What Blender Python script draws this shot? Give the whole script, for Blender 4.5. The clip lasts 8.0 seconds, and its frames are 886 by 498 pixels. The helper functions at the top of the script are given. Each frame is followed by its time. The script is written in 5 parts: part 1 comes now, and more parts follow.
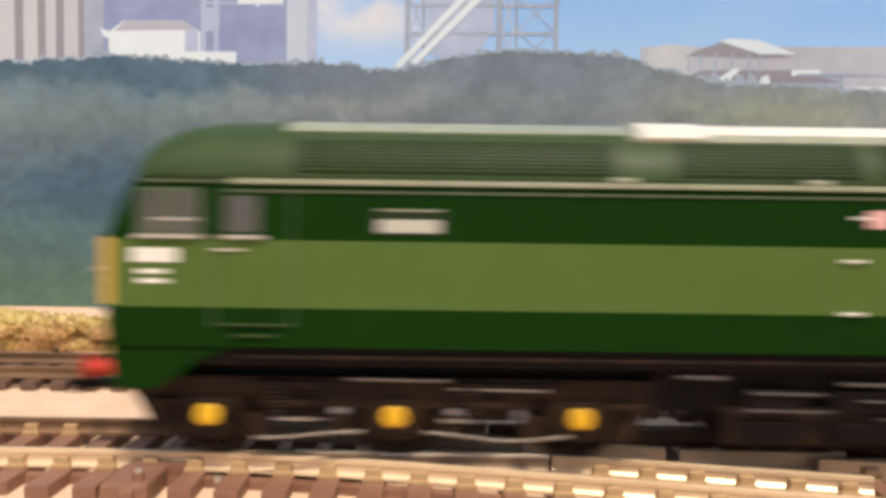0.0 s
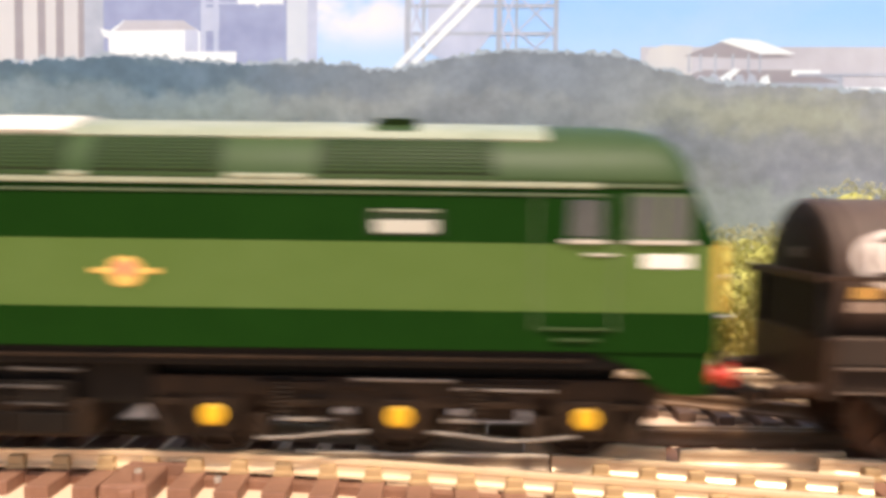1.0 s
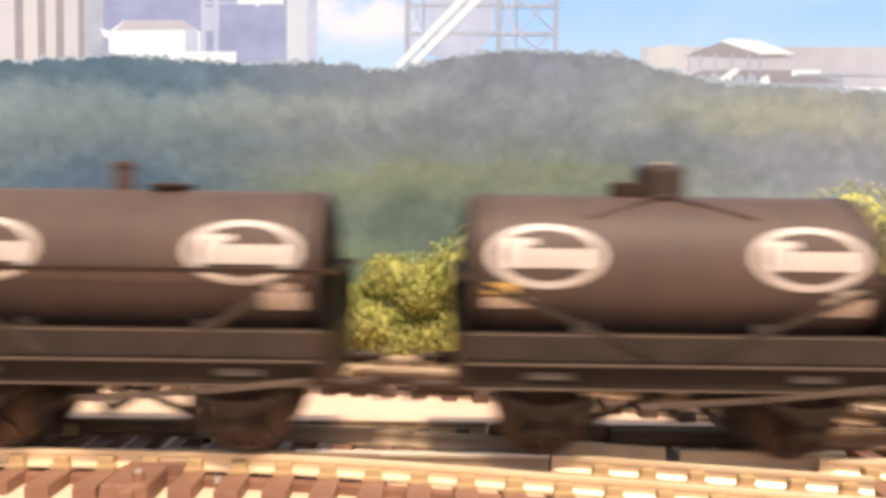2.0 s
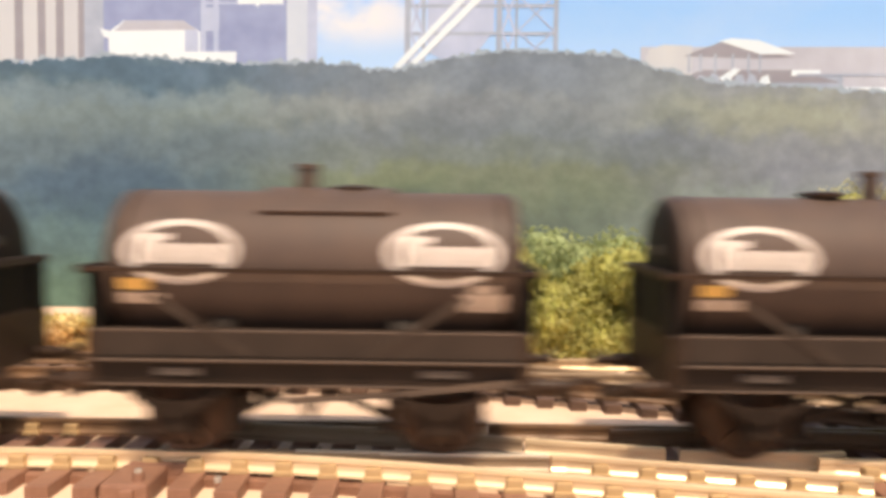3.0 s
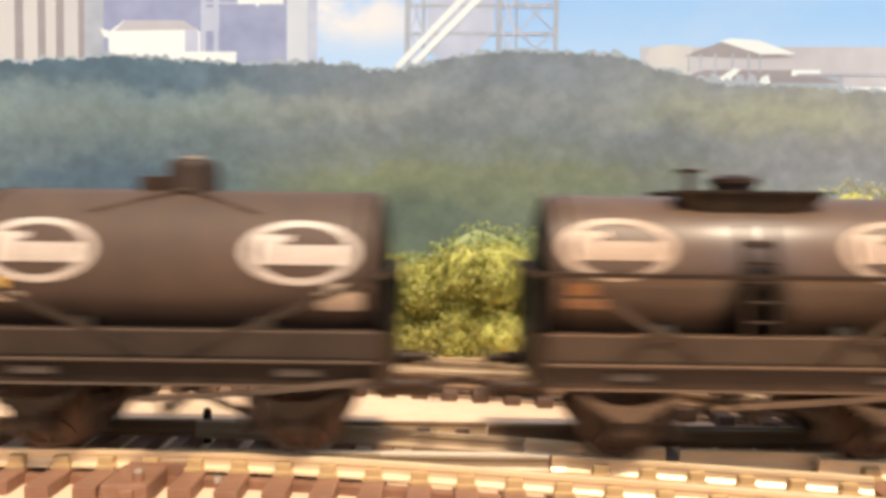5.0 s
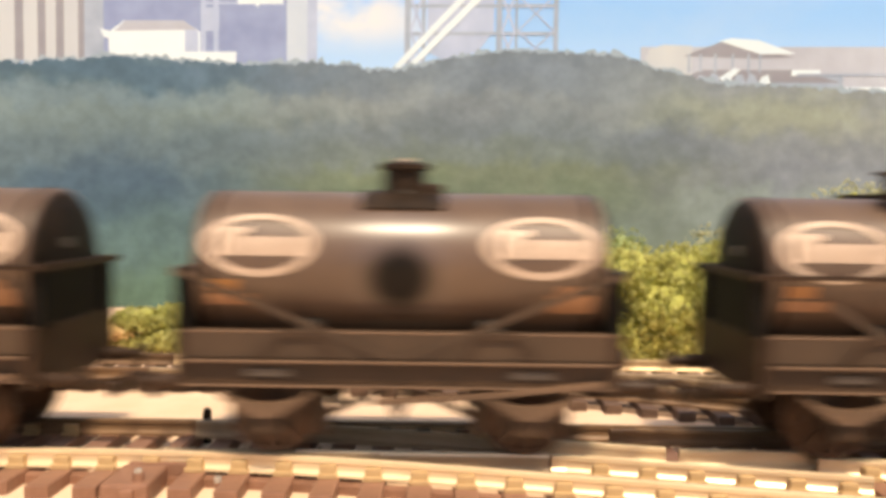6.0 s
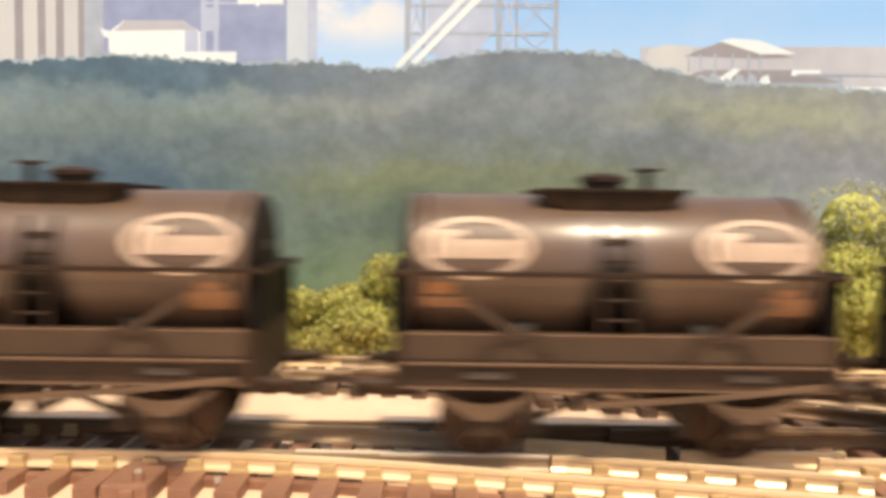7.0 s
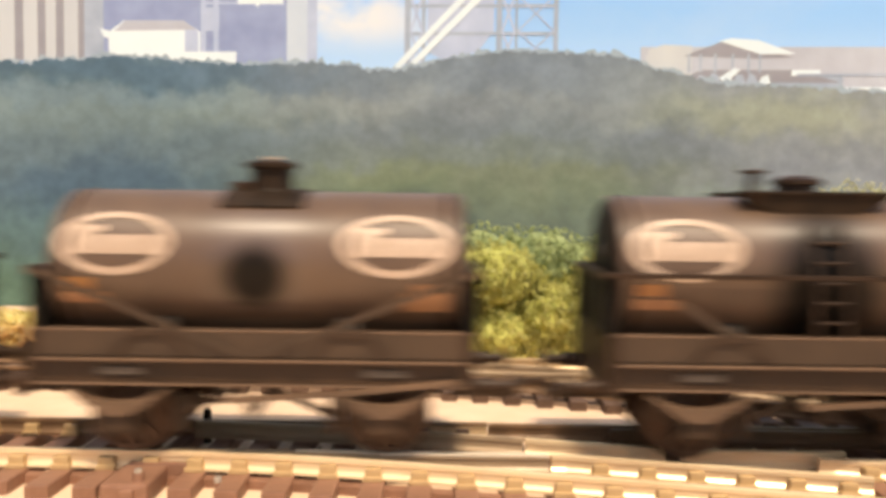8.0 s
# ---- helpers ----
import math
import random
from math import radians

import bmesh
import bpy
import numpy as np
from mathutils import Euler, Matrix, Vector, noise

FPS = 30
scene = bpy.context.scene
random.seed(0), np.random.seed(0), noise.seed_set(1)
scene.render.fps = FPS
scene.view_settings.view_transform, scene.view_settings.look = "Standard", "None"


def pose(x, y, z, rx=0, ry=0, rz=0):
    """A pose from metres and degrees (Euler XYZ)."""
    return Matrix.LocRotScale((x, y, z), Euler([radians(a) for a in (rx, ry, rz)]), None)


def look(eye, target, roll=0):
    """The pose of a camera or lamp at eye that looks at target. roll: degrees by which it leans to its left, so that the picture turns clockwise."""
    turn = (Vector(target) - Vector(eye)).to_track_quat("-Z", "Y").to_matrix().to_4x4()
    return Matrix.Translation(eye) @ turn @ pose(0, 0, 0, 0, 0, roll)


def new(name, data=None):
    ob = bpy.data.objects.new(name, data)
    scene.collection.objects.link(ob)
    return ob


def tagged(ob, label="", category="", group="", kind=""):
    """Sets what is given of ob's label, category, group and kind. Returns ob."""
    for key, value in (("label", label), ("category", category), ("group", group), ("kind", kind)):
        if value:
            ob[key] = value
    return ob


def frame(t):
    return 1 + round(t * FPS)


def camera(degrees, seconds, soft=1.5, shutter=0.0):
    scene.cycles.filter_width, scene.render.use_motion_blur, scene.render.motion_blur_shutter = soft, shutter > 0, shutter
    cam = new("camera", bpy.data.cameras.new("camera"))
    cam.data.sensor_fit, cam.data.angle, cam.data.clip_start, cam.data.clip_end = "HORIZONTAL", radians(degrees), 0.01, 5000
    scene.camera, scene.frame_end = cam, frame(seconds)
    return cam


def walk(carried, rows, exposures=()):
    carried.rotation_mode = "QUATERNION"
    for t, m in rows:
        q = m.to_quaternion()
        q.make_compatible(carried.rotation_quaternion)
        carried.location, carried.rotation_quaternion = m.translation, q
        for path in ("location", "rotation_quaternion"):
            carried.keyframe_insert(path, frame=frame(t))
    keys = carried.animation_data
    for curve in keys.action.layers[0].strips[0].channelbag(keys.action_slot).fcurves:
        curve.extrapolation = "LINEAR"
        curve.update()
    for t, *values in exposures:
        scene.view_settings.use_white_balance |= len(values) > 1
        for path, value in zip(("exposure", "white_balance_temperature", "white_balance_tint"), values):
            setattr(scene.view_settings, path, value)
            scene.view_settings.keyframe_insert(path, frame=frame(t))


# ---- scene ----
# ---- camera ----
cam = camera(60.0, 8.0, soft=3.9, shutter=0.7)
EYE = pose(0, -0.1287, 0.0434, 87.15, 0, 0) @ pose(0, 0, 0, 0, 0, 0.77)
walk(cam, [(0.0, EYE), (8.0, EYE)], exposures=[(0.0, -0.44, 6300, 12), (0.5, -0.06, 6380, 13), (1.0, 0.08, 6440, 14.5), (2.0, 0.10, 6620, 14.5), (3.5, -0.08, 6780, 12), (6.0, -0.02, 6950, 9), (8.0, -0.08, 6950, 8.5)])

# ---- world, sun ----
SUN = Vector((0.12, -0.44, 0.87)).normalized()
world = bpy.data.worlds.new("world")
scene.world = world
world.use_nodes = True
wn = world.node_tree
sky = wn.nodes.new("ShaderNodeTexSky")
sky.sky_type = 'NISHITA'
sky.sun_disc = False
sky.dust_density = 4.0
sky.ozone_density = 0.6
sky.sun_elevation = math.asin(SUN.z)
sky.sun_rotation = math.atan2(SUN.x, SUN.y)
wn.links.new(sky.outputs[0], wn.nodes["Background"].inputs[0])
wn.nodes["Background"].inputs[1].default_value = 0.15
lamp = bpy.data.lights.new("sun", 'SUN')
lamp.energy = 4.8
lamp.angle = radians(2.0)
lamp.color = (1.0, 0.85, 0.66)
sun = new("sun", lamp)
sun.matrix_basis = look(SUN * 3, (0, 0, 0))


# ---- materials ----
def mat(name, base, second=None, rough=0.6, metal=0.0, scale=400.0, mix=0.5, bump=0.15, stretch=(1, 1, 1), island=0.0, coat=0.0, spread=0.5, sheen=0.5):
    """A paint, plastic or natural surface: two colours mixed by noise at two sizes, uneven gloss, fine relief."""
    m = bpy.data.materials.new(name)
    m.use_nodes = True
    nt = m.node_tree
    n, l = nt.nodes, nt.links
    b = n["Principled BSDF"]
    b.inputs["Metallic"].default_value = metal
    b.inputs["Coat Weight"].default_value = coat
    b.inputs["Specular IOR Level"].default_value = sheen
    tc = n.new("ShaderNodeTexCoord")
    mp = n.new("ShaderNodeMapping")
    mp.inputs["Scale"].default_value = stretch
    l.new(tc.outputs["Object"], mp.inputs[0])
    a = n.new("ShaderNodeTexNoise")
    a.inputs["Scale"].default_value = scale
    a.inputs["Detail"].default_value = 5
    c = n.new("ShaderNodeTexNoise")
    c.inputs["Scale"].default_value = scale * 0.14
    c.inputs["Detail"].default_value = 3
    l.new(mp.outputs[0], a.inputs[0])
    l.new(mp.outputs[0], c.inputs[0])
    add = n.new("ShaderNodeMath")
    add.operation = 'ADD'
    l.new(a.outputs[0], add.inputs[0])
    l.new(c.outputs[0], add.inputs[1])
    mr = n.new("ShaderNodeMapRange")
    mr.inputs[1].default_value = 1.0 - spread * 0.5
    mr.inputs[2].default_value = 1.0 + spread * 0.5
    mr.inputs[4].default_value = mix * 2
    l.new(add.outputs[0], mr.inputs[0])
    mx = n.new("ShaderNodeMix")
    mx.data_type = 'RGBA'
    mx.inputs[6].default_value = (*base, 1)
    mx.inputs[7].default_value = (*(second or [v * 0.7 for v in base]), 1)
    l.new(mr.outputs[0], mx.inputs[0])
    out = mx.outputs[2]
    if island:
        geo = n.new("ShaderNodeNewGeometry")
        hsv = n.new("ShaderNodeHueSaturation")
        mv = n.new("ShaderNodeMapRange")
        mv.inputs[3].default_value = 1 - island
        mv.inputs[4].default_value = 1 + island
        l.new(geo.outputs["Random Per Island"], mv.inputs[0])
        l.new(mv.outputs[0], hsv.inputs["Value"])
        l.new(out, hsv.inputs["Color"])
        out = hsv.outputs[0]
    l.new(out, b.inputs["Base Color"])
    rr = n.new("ShaderNodeMapRange")
    rr.inputs[3].default_value = max(0.05, rough - 0.1)
    rr.inputs[4].default_value = min(1.0, rough + 0.12)
    l.new(a.outputs[0], rr.inputs[0])
    l.new(rr.outputs[0], b.inputs["Roughness"])
    bp = n.new("ShaderNodeBump")
    bp.inputs["Strength"].default_value = bump
    bp.inputs["Distance"].default_value = 0.0003
    l.new(a.outputs[0], bp.inputs["Height"])
    l.new(bp.outputs[0], b.inputs["Normal"])
    return m


M = dict(
    board=mat("plaster_board", (0.7416, 0.5314, 0.3754), (0.6386, 0.4496, 0.2964), 0.9, scale=120, bump=0.2),
    rail=mat("brass_rail", (0.8400, 0.6494, 0.4183), (0.7000, 0.5061, 0.3026), 0.32, 0.25, scale=500, bump=0.05, stretch=(0.2, 1, 1)),
    newrail=mat("nickel_rail_glint", (0.8800, 0.7640, 0.6052), (0.7800, 0.6494, 0.4895), 0.38, 0.15, scale=500, bump=0.04, stretch=(0.2, 1, 1)),
    darkrail=mat("dark_brown_rail", (0.135, 0.075, 0.038), (0.23, 0.130, 0.066), 0.5, 0.1, scale=500, bump=0.08, stretch=(0.2, 1, 1)),
    rearsleeper=mat("dark_sleeper_plastic", (0.085, 0.048, 0.032), (0.140, 0.082, 0.056), 0.55, scale=500, bump=0.3),
    oldrail=mat("dull_brass_rail", (0.7400, 0.5348, 0.3115), (0.5600, 0.3820, 0.2136), 0.35, 0.3, scale=500, bump=0.05, stretch=(0.2, 1, 1)),
    sleeper=mat("sleeper_plastic", (0.2000, 0.0974, 0.0587), (0.2900, 0.1480, 0.0926), 0.5, scale=500, bump=0.3),
    tanrail=mat("tan_rail", (0.42, 0.30, 0.19), (0.33, 0.23, 0.14), 0.45, 0.1, scale=500, bump=0.05, stretch=(0.2, 1, 1)),
    chair=mat("tan_rail_chair", (0.5264, 0.3529, 0.1744), (0.4032, 0.2567, 0.1196), 0.45, scale=500, bump=0.2),
    bed=mat("brown_track_bed", (0.130, 0.078, 0.050), (0.220, 0.140, 0.092), 0.9, scale=900, bump=0.7),
    ballast=mat("ballast", (0.3000, 0.1910, 0.1157), (0.5200, 0.3629, 0.2403), 0.9, scale=900, bump=0.8),
    dgreen=mat("dark_green_paint", (0.0044, 0.0270, 0.0018), (0.0057, 0.0318, 0.0024), 0.55, scale=250, bump=0.02, sheen=0.05),
    lgreen=mat("light_green_paint", (0.0760, 0.1283, 0.0294), (0.0845, 0.1387, 0.0351), 0.55, scale=250, bump=0.02, sheen=0.08),
    roofgreen=mat("roof_green_paint", (0.0258, 0.0546, 0.0123), (0.0359, 0.0662, 0.0181), 0.52, scale=250, bump=0.03, sheen=0.28),
    grille=mat("grille_dark_green", (0.010, 0.024, 0.007), (0.018, 0.033, 0.011), 0.5, scale=400, sheen=0.25),
    roofwhite=mat("cream_roof_panel", (0.76, 0.73, 0.64), (0.64, 0.61, 0.52), 0.45, scale=150, bump=0.03),
    gutter=mat("grey_gutter", (0.34, 0.36, 0.26), (0.24, 0.27, 0.18), 0.35, scale=300, bump=0.03),
    yellow=mat("warning_yellow", (0.56, 0.37, 0.06), (0.46, 0.30, 0.05), 0.5, scale=250, bump=0.02),
    boxyellow=mat("axlebox_yellow", (0.85, 0.50, 0.01), (0.78, 0.42, 0.01), 0.5, scale=500, bump=0.02),
    red=mat("buffer_red", (0.62, 0.05, 0.025), (0.5, 0.04, 0.02), 0.45, scale=300, bump=0.02),
    black=mat("chassis_black", (0.004, 0.0032, 0.0026), (0.010, 0.0075, 0.0055), 0.55, scale=300, bump=0.15, sheen=0.12),
    bogie=mat("bogie_black", (0.010, 0.0062, 0.0038), (0.032, 0.0185, 0.0100), 0.55, scale=300, bump=0.2, sheen=0.15),
    darkred=mat("dull_red", (0.30, 0.03, 0.02), (0.22, 0.025, 0.015), 0.5, scale=300, bump=0.02),
    white=mat("white_print", (0.82, 0.80, 0.74), (0.7, 0.67, 0.6), 0.5, scale=400, bump=0.02),
    pink=mat("pale_pink_panel", (0.72, 0.42, 0.40), None, 0.5, scale=400, mix=0.2, bump=0.02),
    gold=mat("gold_crest", (0.80, 0.50, 0.12), (0.7, 0.4, 0.1), 0.5, scale=600, bump=0.02),
    crestred=mat("crest_red", (0.6, 0.18, 0.12), None, 0.5, scale=600, mix=0.2, bump=0.02),
    silver=mat("silver_trim", (0.65, 0.62, 0.55), None, 0.3, 0.6, scale=500, mix=0.3, bump=0.02),
    steelrod=mat("bare_steel_rod", (0.34, 0.30, 0.25), (0.20, 0.17, 0.14), 0.4, 0.3, scale=500, bump=0.05),
    pipe=mat("worn_grey_pipe", (0.085, 0.070, 0.055), (0.015, 0.012, 0.010), 0.45, scale=130, bump=0.08),
    frame=mat("wagon_frame_grey", (0.0303, 0.0158, 0.0081), (0.0551, 0.0289, 0.0149), 0.5, scale=260, bump=0.15, sheen=0.35),
    strap=mat("strap_dark_grey", (0.0246, 0.0138, 0.0082), (0.0504, 0.0274, 0.0157), 0.5, scale=300, bump=0.1, sheen=0.2),
    brownstrap=mat("dusty_dome_brown", (0.036, 0.023, 0.017), (0.055, 0.036, 0.027), 0.55, scale=200, bump=0.08, sheen=0.25),
    logo=mat("cream_print", (0.5739, 0.4944, 0.4356), (0.4650, 0.3955, 0.3366), 0.5, scale=350, bump=0.02),
    plate=mat("pale_plate", (0.5610, 0.4416, 0.3420), (0.4080, 0.3072, 0.2250), 0.5, scale=350, bump=0.02),
    wheel=mat("wheel_brown", (0.0510, 0.0259, 0.0135), (0.0969, 0.0461, 0.0225), 0.5, 0.2, scale=300, bump=0.1),
    # late emblems' cream dulled in colour for the glare on their tanks
    logolate=mat("glare_dulled_print", (0.4998, 0.3696, 0.2790), (0.3876, 0.2784, 0.2025), 0.5, scale=350, bump=0.02),
    dullamber=mat("grimy_amber_plate", (0.36, 0.16, 0.05), (0.27, 0.11, 0.04), 0.5, scale=350, bump=0.02),
    rustplate=mat("tan_plate", (0.34, 0.17, 0.08), (0.26, 0.12, 0.06), 0.5, scale=350, bump=0.02),
    leaf=mat("yellow_green_leaf", (0.4306, 0.4221, 0.1225), (0.5465, 0.5132, 0.1837), 0.6, scale=120, island=0.15, bump=0.1),
    leafdark=mat("mid_green_leaf", (0.3154, 0.3660, 0.1624), (0.4238, 0.4623, 0.2233), 0.6, scale=120, island=0.15, bump=0.1),
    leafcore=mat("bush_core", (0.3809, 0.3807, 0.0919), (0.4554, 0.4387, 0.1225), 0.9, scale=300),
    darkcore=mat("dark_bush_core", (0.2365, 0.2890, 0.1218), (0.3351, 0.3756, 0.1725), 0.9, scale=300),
    strawcore=mat("straw_core", (0.64, 0.54, 0.20), (0.70, 0.54, 0.28), 0.9, scale=300),
    leafpale=mat("pale_grey_green_leaf", (0.4370, 0.4365, 0.2576), (0.5510, 0.5432, 0.3696), 0.6, scale=120, island=0.15, bump=0.1),
    leafstraw=mat("straw_tinted_leaf", (0.70, 0.60, 0.20), (0.78, 0.58, 0.33), 0.6, scale=120, island=0.22, bump=0.1),
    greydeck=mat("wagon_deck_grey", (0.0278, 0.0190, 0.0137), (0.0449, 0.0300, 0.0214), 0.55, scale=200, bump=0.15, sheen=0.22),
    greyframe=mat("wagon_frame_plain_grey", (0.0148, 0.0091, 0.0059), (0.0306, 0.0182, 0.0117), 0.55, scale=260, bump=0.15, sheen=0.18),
    # greyworn and worn: frame colours lightened where edges catch light
    greyworn=mat("lit_edge_grey", (0.1020, 0.0691, 0.0486), (0.0571, 0.0384, 0.0270), 0.45, scale=220, bump=0.1, stretch=(0.3, 1, 1)),
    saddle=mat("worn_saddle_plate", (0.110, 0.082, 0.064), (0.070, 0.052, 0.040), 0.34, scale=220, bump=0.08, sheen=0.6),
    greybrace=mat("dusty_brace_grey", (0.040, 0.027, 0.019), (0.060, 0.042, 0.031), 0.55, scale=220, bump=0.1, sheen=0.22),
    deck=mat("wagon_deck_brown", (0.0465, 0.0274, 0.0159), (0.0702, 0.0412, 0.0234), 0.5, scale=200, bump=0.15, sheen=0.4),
    worn=mat("lit_edge_brown", (0.1581, 0.0941, 0.0567), (0.0938, 0.0557, 0.0333), 0.45, scale=220, bump=0.1, stretch=(0.3, 1, 1)),
    faded=mat("faded_lettering", (0.0900, 0.0684, 0.0540), (0.0576, 0.0446, 0.0360), 0.5, scale=500, bump=0.02),
    rim=mat("dull_green_trim", (0.09, 0.12, 0.06), (0.06, 0.09, 0.04), 0.4, scale=300, bump=0.03),
    twig=mat("bush_twig", (0.10, 0.06, 0.03), None, 0.8, scale=300),
    pconc=mat("printed_concrete", (0.5402, 0.5830, 0.6178), (0.4519, 0.4950, 0.5584), 0.8, scale=60, bump=0.0, stretch=(1, 1, 0.2)),
    pblue=mat("printed_blue_grey", (0.215, 0.270, 0.470), (0.295, 0.365, 0.575), 0.8, spread=0.5, scale=90, bump=0.0),
    ppale=mat("printed_pale_blue", (0.350, 0.430, 0.610), (0.450, 0.530, 0.710), 0.8, spread=0.5, scale=90, bump=0.0),
    pwhite=mat("printed_white", (0.6977, 0.7992, 0.8532), (0.6259, 0.7344, 0.8208), 0.8, scale=100, bump=0.0),
    phaze=mat("printed_tree_haze", (0.270, 0.350, 0.430), (0.330, 0.410, 0.500), 0.8, scale=120, bump=0.0),
    pshade=mat("printed_shade", (0.235, 0.240, 0.285), (0.290, 0.295, 0.345), 0.8, scale=120, bump=0.0),
    pgrey=mat("printed_grey", (0.270, 0.330, 0.440), (0.380, 0.450, 0.570), 0.8, scale=120, bump=0.0),
    proof=mat("printed_roof_white", (0.5130, 0.6000, 0.7100), (0.4465, 0.5400, 0.6700), 0.8, scale=100, bump=0.0),
    ppink=mat("printed_pinkish", (0.3990, 0.4250, 0.5100), (0.4560, 0.5000, 0.5900), 0.8, scale=120, bump=0.0),
)


def node_math(nt, op, a, b=None):
    n = nt.nodes.new("ShaderNodeMath")
    n.operation = op
    for k, v in enumerate((a, b)):
        if v is None:
            continue
        if isinstance(v, (int, float)):
            n.inputs[k].default_value = v
        else:
            nt.links.new(v, n.inputs[k])
    return n.outputs[0]


def ramp(nt, fac, stops):
    r = nt.nodes.new("ShaderNodeValToRGB")
    r.color_ramp.interpolation = 'EASE'
    els = r.color_ramp.elements
    while len(els) < len(stops):
        els.new(0.5)
    for e, (p, c) in zip(els, stops):
        e.position, e.color = p, (*c, 1)
    nt.links.new(fac, r.inputs[0])
    return r.outputs[0]


def print_base(name):
    m = bpy.data.materials.new(name)
    m.use_nodes = True
    nt = m.node_tree
    tc = nt.nodes.new("ShaderNodeTexCoord")
    sep = nt.nodes.new("ShaderNodeSeparateXYZ")
    nt.links.new(tc.outputs["Object"], sep.inputs[0])
    nt.nodes["Principled BSDF"].inputs["Roughness"].default_value = 0.75
    nt.nodes["Principled BSDF"].inputs["Specular IOR Level"].default_value = 0.2

    def cloud(scale, detail=5, stretch=(1, 1, 1)):
        mp = nt.nodes.new("ShaderNodeMapping")
        mp.inputs["Scale"].default_value = stretch
        nt.links.new(tc.outputs["Object"], mp.inputs[0])
        n = nt.nodes.new("ShaderNodeTexNoise")
        n.inputs["Scale"].default_value = scale
        n.inputs["Detail"].default_value = detail
        n.inputs["Roughness"].default_value = 0.6
        nt.links.new(mp.outputs[0], n.inputs[0])
        return n.outputs[0]
    return m, nt, sep, cloud, tc


def mix_rgb(nt, fac, a, b, kind='MIX'):
    n = nt.nodes.new("ShaderNodeMix")
    n.data_type, n.blend_type = 'RGBA', kind
    if isinstance(fac, float):
        n.inputs[0].default_value = fac
    else:
        nt.links.new(fac, n.inputs[0])
    for k, v in ((6, a), (7, b)):
        if isinstance(v, tuple):
            n.inputs[k].default_value = (*v, 1)
        else:
            nt.links.new(v, n.inputs[k])
    return n.outputs[2]


def printed_sky():
    m, nt, sep, cloud, tc = print_base("printed_sky")
    drift = cloud(16, 4, (1, 1, 1.6))
    blue = ramp(nt, node_math(nt, 'MULTIPLY', sep.outputs[2], 6.0), [(0.55, (0.44, 0.64, 0.90)), (0.80, (0.26, 0.50, 0.88)), (1.0, (0.23, 0.46, 0.86))])
    side = nt.nodes.new("ShaderNodeMapRange")
    side.inputs[1].default_value, side.inputs[2].default_value = 0.02, -0.03
    side.inputs[3].default_value, side.inputs[4].default_value = 0.10, 1.0
    nt.links.new(sep.outputs[0], side.inputs[0])
    thick = mix_rgb(nt, 1.0, ramp(nt, drift, [(0.40, (0, 0, 0)), (0.62, (1, 1, 1))]), side.outputs[0], 'MULTIPLY')
    low = ramp(nt, node_math(nt, 'MULTIPLY', sep.outputs[2], 6.0), [(0.64, (0.05, 0.05, 0.05)), (0.74, (1, 1, 1))])
    thick = mix_rgb(nt, 1.0, thick, low, 'MULTIPLY')
    col = mix_rgb(nt, thick, blue, (0.66, 0.71, 0.78))
    nt.links.new(col, nt.nodes["Principled BSDF"].inputs["Base Color"])
    return m


MASSES = [
    (-146, 51, 46, 18, (0.78, 0.82, 0.91)),
    (-175, 13, 58, 21, (1.02, 1.0, 0.98)),
    (-69, 86, 63, 9, (1.07, 1.05, 0.99)),
    (-35, 56, 46, 9, (1.0, 1.02, 0.94)),
    (-15, 37, 34, 16, (0.8, 0.85, 0.89)),
    (132, 86, 56, 12, (1.08, 1.08, 0.93)),
    (93, 69, 34, 13, (0.9, 0.91, 0.96)),
    (28, 100, 46, 9, (0.9, 0.92, 0.97)),
    (-110, 100, 106, 8, (0.84, 0.89, 0.97)),
    (173, 55, 29, 8, (1.12, 1.12, 1.05)),
    (-98, 33, 41, 17, (1.0, 0.99, 0.99)),
    (-76, 72, 22, 8, (0.92, 0.94, 0.97)),
    (11, 84, 27, 9, (0.91, 0.91, 0.93)),
]


